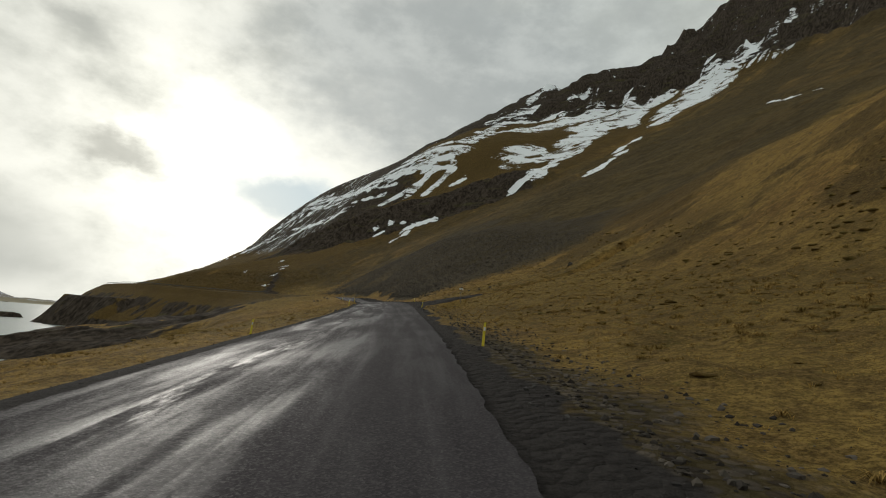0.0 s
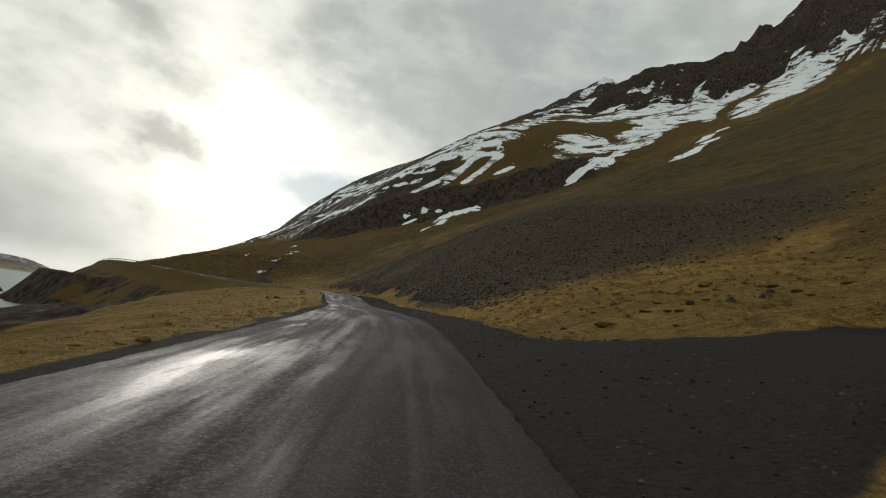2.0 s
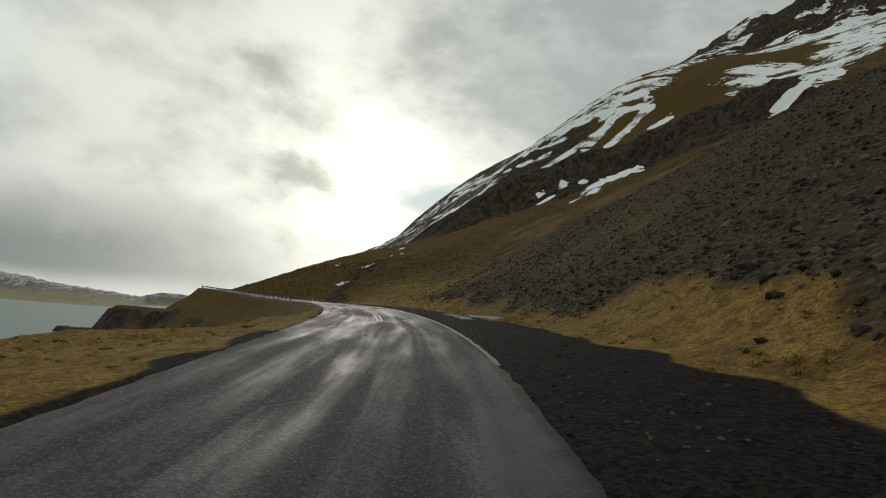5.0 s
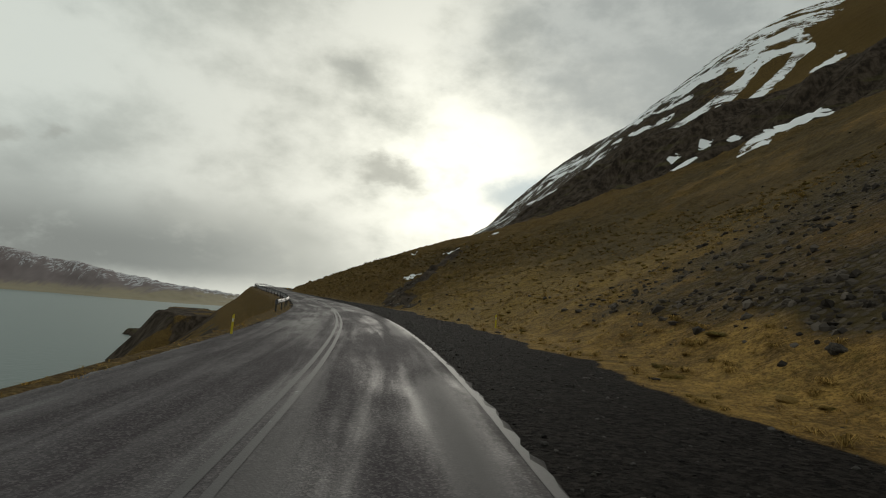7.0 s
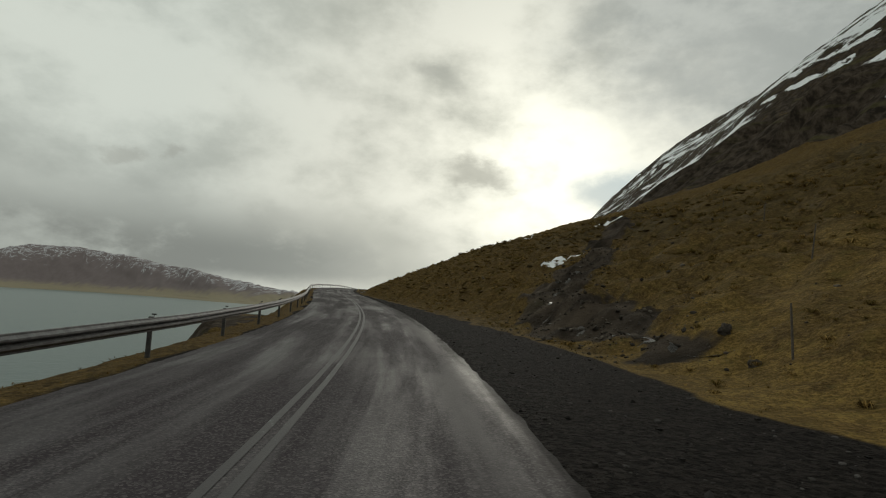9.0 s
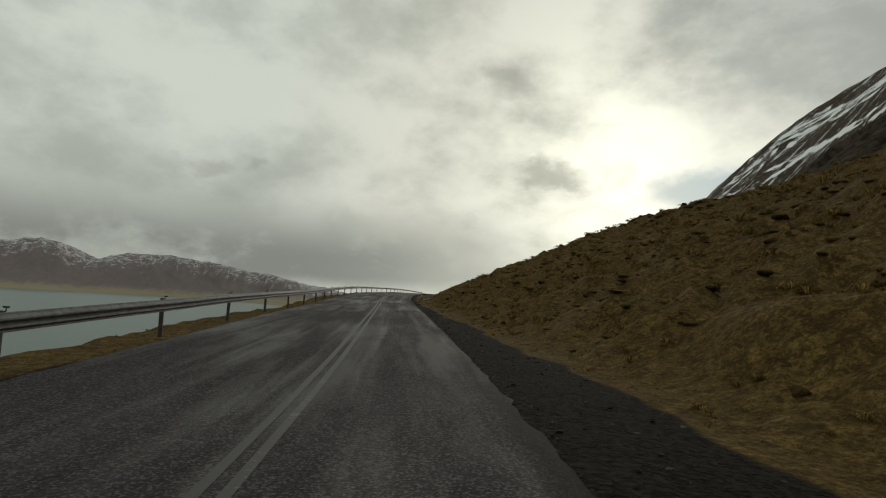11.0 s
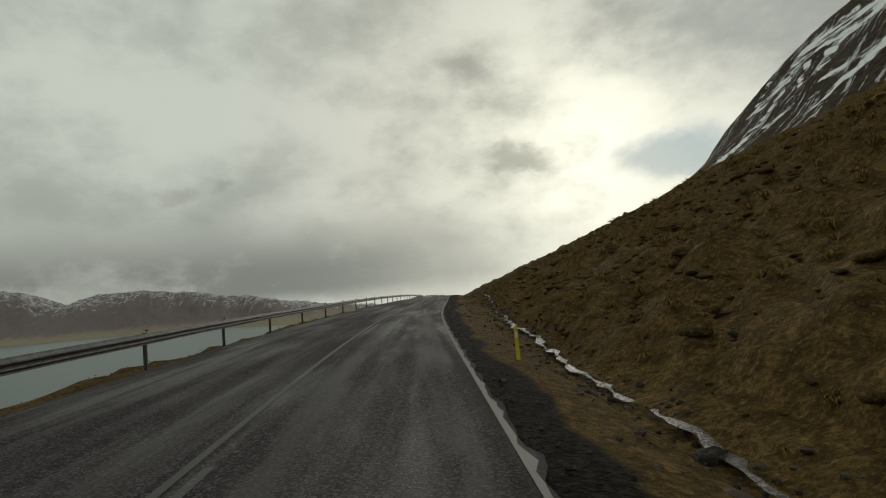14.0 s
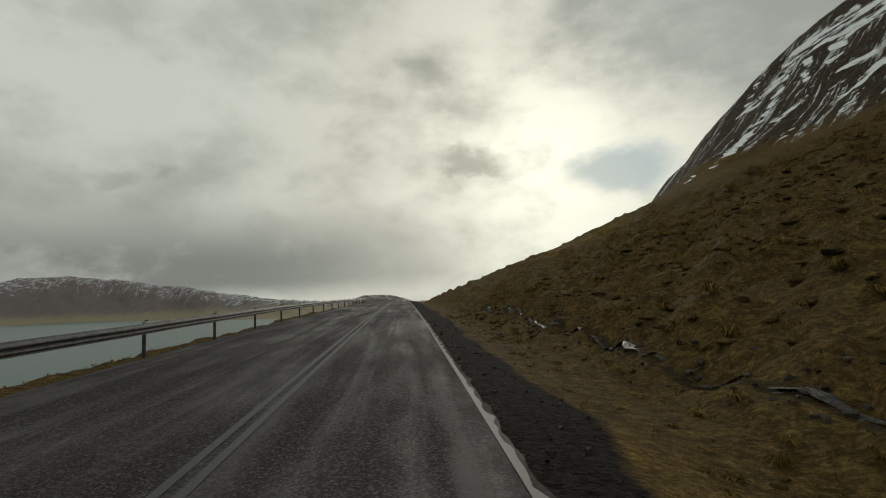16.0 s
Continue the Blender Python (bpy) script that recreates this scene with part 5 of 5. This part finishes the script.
# ---- tussocks: domes of long drooping blades ----
def tussock_material(name, dark, pale, moss):
    m, N = material(name)
    g = N.add("ShaderNodeNewGeometry")
    r = g.outputs["Random Per Island"]
    n = N.noise(g.outputs["Position"], 0.55, 4, 0.6)
    col = N.mix(N.math("POWER", r, 1.4), dark, pale)
    col = N.mix(N.math("MULTIPLY", N.step(n, 0.44, 0.60), 0.65), col, N.mix(r, moss, dark))
    a = N.add("ShaderNodeBsdfDiffuse", {0: col})
    b = N.add("ShaderNodeBsdfTranslucent", {0: col})
    N.add("ShaderNodeOutputMaterial", {0: N.add("ShaderNodeMixShader", {0: 0.3, 1: a.outputs[0], 2: b.outputs[0]}).outputs[0]})
    return m


def tussock_mesh(name, rng, places, radius, blades, mat):
    n = len(places) * blades
    root = np.repeat(places, blades, 0)
    R = np.repeat(radius, blades) * rng.uniform(0.7, 1.25, n)
    H = np.repeat(radius * rng.uniform(0.35, 0.65, len(radius)), blades) * rng.uniform(0.75, 1.15, n)
    a = rng.uniform(0, 2 * np.pi, n)
    ahead, side = np.stack([np.cos(a), np.sin(a)], 1), np.stack([-np.sin(a), np.cos(a)], 1)
    w = (0.004 + 0.015 * R)[:, None]
    base = root[:, :2] + ahead * (R * rng.uniform(0.0, 0.25, n))[:, None]
    mid = root[:, :2] + ahead * (R * rng.uniform(0.35, 0.65, n))[:, None]
    tip = root[:, :2] + ahead * R[:, None] * rng.uniform(0.85, 1.25, (n, 1)) + rng.normal(0, 0.02, (n, 2))
    z = root[:, 2] - 0.03
    co = np.empty((n, 5, 3))
    co[:, 0, :2], co[:, 0, 2] = base - side * w, z + H * 0.25
    co[:, 1, :2], co[:, 1, 2] = base + side * w, z + H * 0.25
    co[:, 2, :2], co[:, 2, 2] = mid + side * w, z + H
    co[:, 3, :2], co[:, 3, 2] = mid - side * w, z + H
    co[:, 4, :2], co[:, 4, 2] = tip, z + H * rng.uniform(-0.1, 0.45, n)
    i = (np.arange(n) * 5)[:, None]
    tri = np.concatenate([i + [[0, 1, 2]], i + [[0, 2, 3]], i + [[3, 2, 4]]], 0)
    return mesh_from(name, co.reshape(-1, 3), tri, mat, True)


def build_tussocks():
    rng = np.random.default_rng(47)
    brown = tussock_material("brown_tussock", (0.030, 0.019, 0.008, 1), (0.350, 0.228, 0.078, 1), (0.115, 0.096, 0.028, 1))
    straw = tussock_material("straw_tussock", (0.105, 0.063, 0.020, 1), (0.500, 0.325, 0.108, 1), (0.165, 0.128, 0.040, 1))
    s, d, p, sh = land_points(rng, 13000, 215, 440, 4.6, 40, 1.25)
    clump = fbm(p[:, 0] / 3.0, p[:, 1] / 3.0, 3, 421)
    ok = (sh["gravel"] < 0.1) & (sh["wet"] < 0.15) & (sh["rock"] < 0.4) & (clump > rng.uniform(-0.4, 0.1, len(s)))
    R = (0.13 + 0.38 * rng.uniform(0, 1, len(s)) ** 1.7) * np.interp(d, [4.5, 8, 30], [0.33, 0.9, 1.5]) * np.interp(s, [225, 275], [0.5, 0.9])
    tagged(new("tussock_grass", tussock_mesh("tussock_grass", rng, p[ok], R[ok], 34, brown)), "brown grass tussocks drooping over the steep bank", "grass", kind="stuff")
    s, d, p, sh = land_points(rng, 9500, -5, 222, 5.0, 28, 1.4)
    s2, d2, p2, sh2 = land_points(rng, 2600, -5, 190, -16, -3.4)
    s, d, p = np.concatenate([s, s2]), np.concatenate([d, d2]), np.concatenate([p, p2])
    clear = np.concatenate([sh["gravel"] + sh["scree"] * 0.8 + sh["rock"] + sh["snow"] + sh["slush"], sh2["gravel"]])
    clump = fbm(p[:, 0] / 3.5, p[:, 1] / 3.5, 3, 423)
    ok = (clear < 0.4) & (clump > rng.uniform(-0.35, 0.15, len(s)))
    R = (0.10 + 0.20 * rng.uniform(0, 1, len(s)) ** 1.7) * np.interp(d, [-16, -4, 5, 9, 28], [1.2, 0.7, 0.7, 1.0, 1.2])
    tagged(new("tussock_grass", tussock_mesh("tussock_grass", rng, p[ok], R[ok], 32, straw)), "straw-coloured grass tussocks on the roadside slope", "grass", kind="stuff")


build_tussocks()


# ---- culvert ----
def build_culvert():
    p, head = on_road(63.1, 7.7)
    q, _ = on_road(62.6, 7.6)
    z = ground_z(q.x, q.y)
    bm = bmesh.new()
    ring = 28
    rows = []
    for y, r in ((0.0, 0.21), (0.0, 0.185), (2.0, 0.185), (2.0, 0.21)):
        rows.append([bm.verts.new((r * math.cos(2 * math.pi * k / ring), y, r * math.sin(2 * math.pi * k / ring))) for k in range(ring)])
    for a in range(4):
        for k in range(ring):
            bm.faces.new((rows[a][k], rows[a][(k + 1) % ring], rows[(a + 1) % 4][(k + 1) % ring], rows[(a + 1) % 4][k]))
    ob = part("culvert", bm, CONCRETE)
    ob.matrix_world = Matrix.Translation((p.x, p.y, z + 0.19)) @ pose(0, 0, 0, 0, 0, math.degrees(head) - 25)
    tagged(ob, "open round steel culvert pipe under the gravel track", "culvert")


build_culvert()


# ---- farm road sign ----
def build_sign():
    """A narrow white name plate across a thin grey pole."""
    p, head = on_road(64.6, 8.5)
    z = ground_z(p.x, p.y)
    thing = new("road_sign")
    thing.matrix_world = Matrix.Translation((p.x, p.y, z)) @ pose(0, 0, 0, 0, 0, math.degrees(head) - 12)
    bm = bmesh.new()
    bmesh.ops.create_cone(bm, cap_ends=True, segments=12, radius1=0.03, radius2=0.03, depth=2.2)
    bmesh.ops.translate(bm, verts=bm.verts, vec=(0, 0, 0.75))
    part("pole", bm, STEEL, thing, "thin grey steel pole")
    bm = bmesh.new()
    bmesh.ops.create_cube(bm, size=1, matrix=Matrix.Translation((0, -0.045, 1.66)) @ Matrix.Diagonal((0.52, 0.02, 0.17, 1)))
    bmesh.ops.bevel(bm, geom=bm.edges[:], offset=0.006, segments=1, affect="EDGES")
    plate = part("plate", bm, WHITE, thing, "white plate with a yellow end")
    bm = bmesh.new()
    bmesh.ops.create_cube(bm, size=1, matrix=Matrix.Translation((-0.235, -0.058, 1.66)) @ Matrix.Diagonal((0.04, 0.006, 0.15, 1)))
    part("edge_band", bm, YELLOW, plate)
    for k, (x, w) in enumerate(((-0.12, 0.12), (0.03, 0.11), (0.16, 0.08))):
        bm = bmesh.new()
        bmesh.ops.create_cube(bm, size=1, matrix=Matrix.Translation((x, -0.058, 1.66)) @ Matrix.Diagonal((w, 0.006, 0.06, 1)))
        part("lettering", bm, POST_M, plate)
    tagged(thing, "narrow white farm name sign on a thin pole", "road sign")


WHITE = plain("white_enamel", (0.62, 0.62, 0.60, 1), (0.78, 0.78, 0.76, 1), 9, 0.45, 0.003)
build_sign()


# ---- stream at the foot of the bank ----
def water_material():
    m, N = material("stream_water")
    pos = N.add("ShaderNodeNewGeometry").outputs["Position"]
    n, f = N.noise(pos, 14.0, 5, 0.75), N.noise(pos, 3.5, 4, 0.65)
    col = N.mix(N.step(n, 0.46, 0.70), (0.020, 0.016, 0.012, 1), (0.14, 0.136, 0.13, 1))
    finish(N, col, N.mix(f, (0.15, 0.15, 0.15, 1), (0.7, 0.7, 0.7, 1)), n, 1.0, 0.10, 0.22)
    return m


WATER_M = water_material()


def build_stream(name, points, width, label, lift=0.095, stray=1.0):
    """A narrow run of water along places on the ground."""
    rows = []
    n = len(points)
    for k, (x, y) in enumerate(points):
        ax, ay = points[max(k - 1, 0)]
        bx, by = points[min(k + 1, n - 1)]
        t = Vector((bx - ax, by - ay)).normalized()
        wide = [width * max(0.25, 0.8 + 2.4 * noise.fractal(Vector((x * 1.3, y * 1.3, c)), 1.0, 2.0, 4)) for c in (3.0, 17.0)]
        z = min(ground_z(x, y), ground_z(x + 0.2 * t.y, y - 0.2 * t.x), ground_z(x - 0.2 * t.y, y + 0.2 * t.x)) + lift
        lean = stray * width * noise.fractal(Vector((x * 1.7, y * 1.7, 9.0)), 1.0, 2.0, 3)
        for side in (-1, -0.3, 0.3, 1):
            w = wide[side > 0]
            rows.append((x + t.y * (w * side + lean), y - t.x * (w * side + lean), z + 0.01 * (abs(side) < 0.5)))
    faces = grid_faces(n, 4)[:, ::-1]
    open_water = [noise.noise(Vector((points[k][0] * 0.8, points[k][1] * 0.8, 5.0))) > -0.45 for k in range(n - 1)]
    me = mesh_from(name, rows, faces[np.repeat(open_water, 3)], WATER_M)
    tagged(new(name, me), label, "stream", kind="structure")


def stream_line():
    out = []
    for s in np.arange(346, 440, 0.25):
        d = float(np.interp(s, [q[0] for q in STREAM], [q[1] for q in STREAM])) + 0.07 * math.sin(s * 0.55) + 0.03 * math.sin(s * 1.9) + 0.02 * math.sin(s * 4.1)
        p, _ = on_road(s, d)
        out.append((p.x, p.y))
    return out


def gully_line():
    a = [(-66.6, 233.7), (-68.6, 235.9), (-70.6, 237.9), (-73.1, 240.7), (-76.1, 244.7), (-78.1, 251.7), (-79.6, 259.7)]
    out = []
    for k in range(len(a) - 1):
        for f in np.arange(0, 1, 0.08):
            x, y = (a[k][i] + (a[k + 1][i] - a[k][i]) * f for i in range(2))
            out.append((x + 0.35 * math.sin(y * 1.7) + 0.2 * math.sin(y * 4.3), y))
    return out


build_stream("stream", stream_line(), 0.085, "narrow shallow stream running along the roadside ditch")
build_stream("stream", gully_line(), 0.13, "thin stream falling over stones in a gully", 0.03, 0.5)


# ---- old fence stakes on the bank ----
def build_stakes():
    bm = bmesh.new()
    bmesh.ops.create_cone(bm, cap_ends=True, segments=8, radius1=0.026, radius2=0.02, depth=1.3)
    bmesh.ops.translate(bm, verts=bm.verts, vec=(0, 0, 0.45))
    for v in bm.verts:
        v.co.x += 0.03 * noise.noise(v.co * 3)
    me = bpy.data.meshes.new("fence_stake")
    bm.to_mesh(me)
    bm.free()
    me.materials.append(WOOD)
    rng = random.Random(9)
    for s, d in ((244.5, 9.3), (252, 16), (262, 22), (272, 27), (384, 33), (392, 34), (372, 32)):
        p, head = on_road(s, d)
        ob = new("fence_stake", me)
        ob.matrix_world = Matrix.Translation((p.x, p.y, ground_z(p.x, p.y))) @ pose(0, 0, 0, rng.uniform(-6, 6), rng.uniform(-6, 6), rng.uniform(0, 360))
        tagged(ob, "old grey wooden fence stake standing in grass", "stake", "old fence stakes")


WOOD = plain("grey_wood", (0.05, 0.042, 0.034, 1), (0.11, 0.095, 0.08, 1), 14, 0.85, 0.01)
build_stakes()
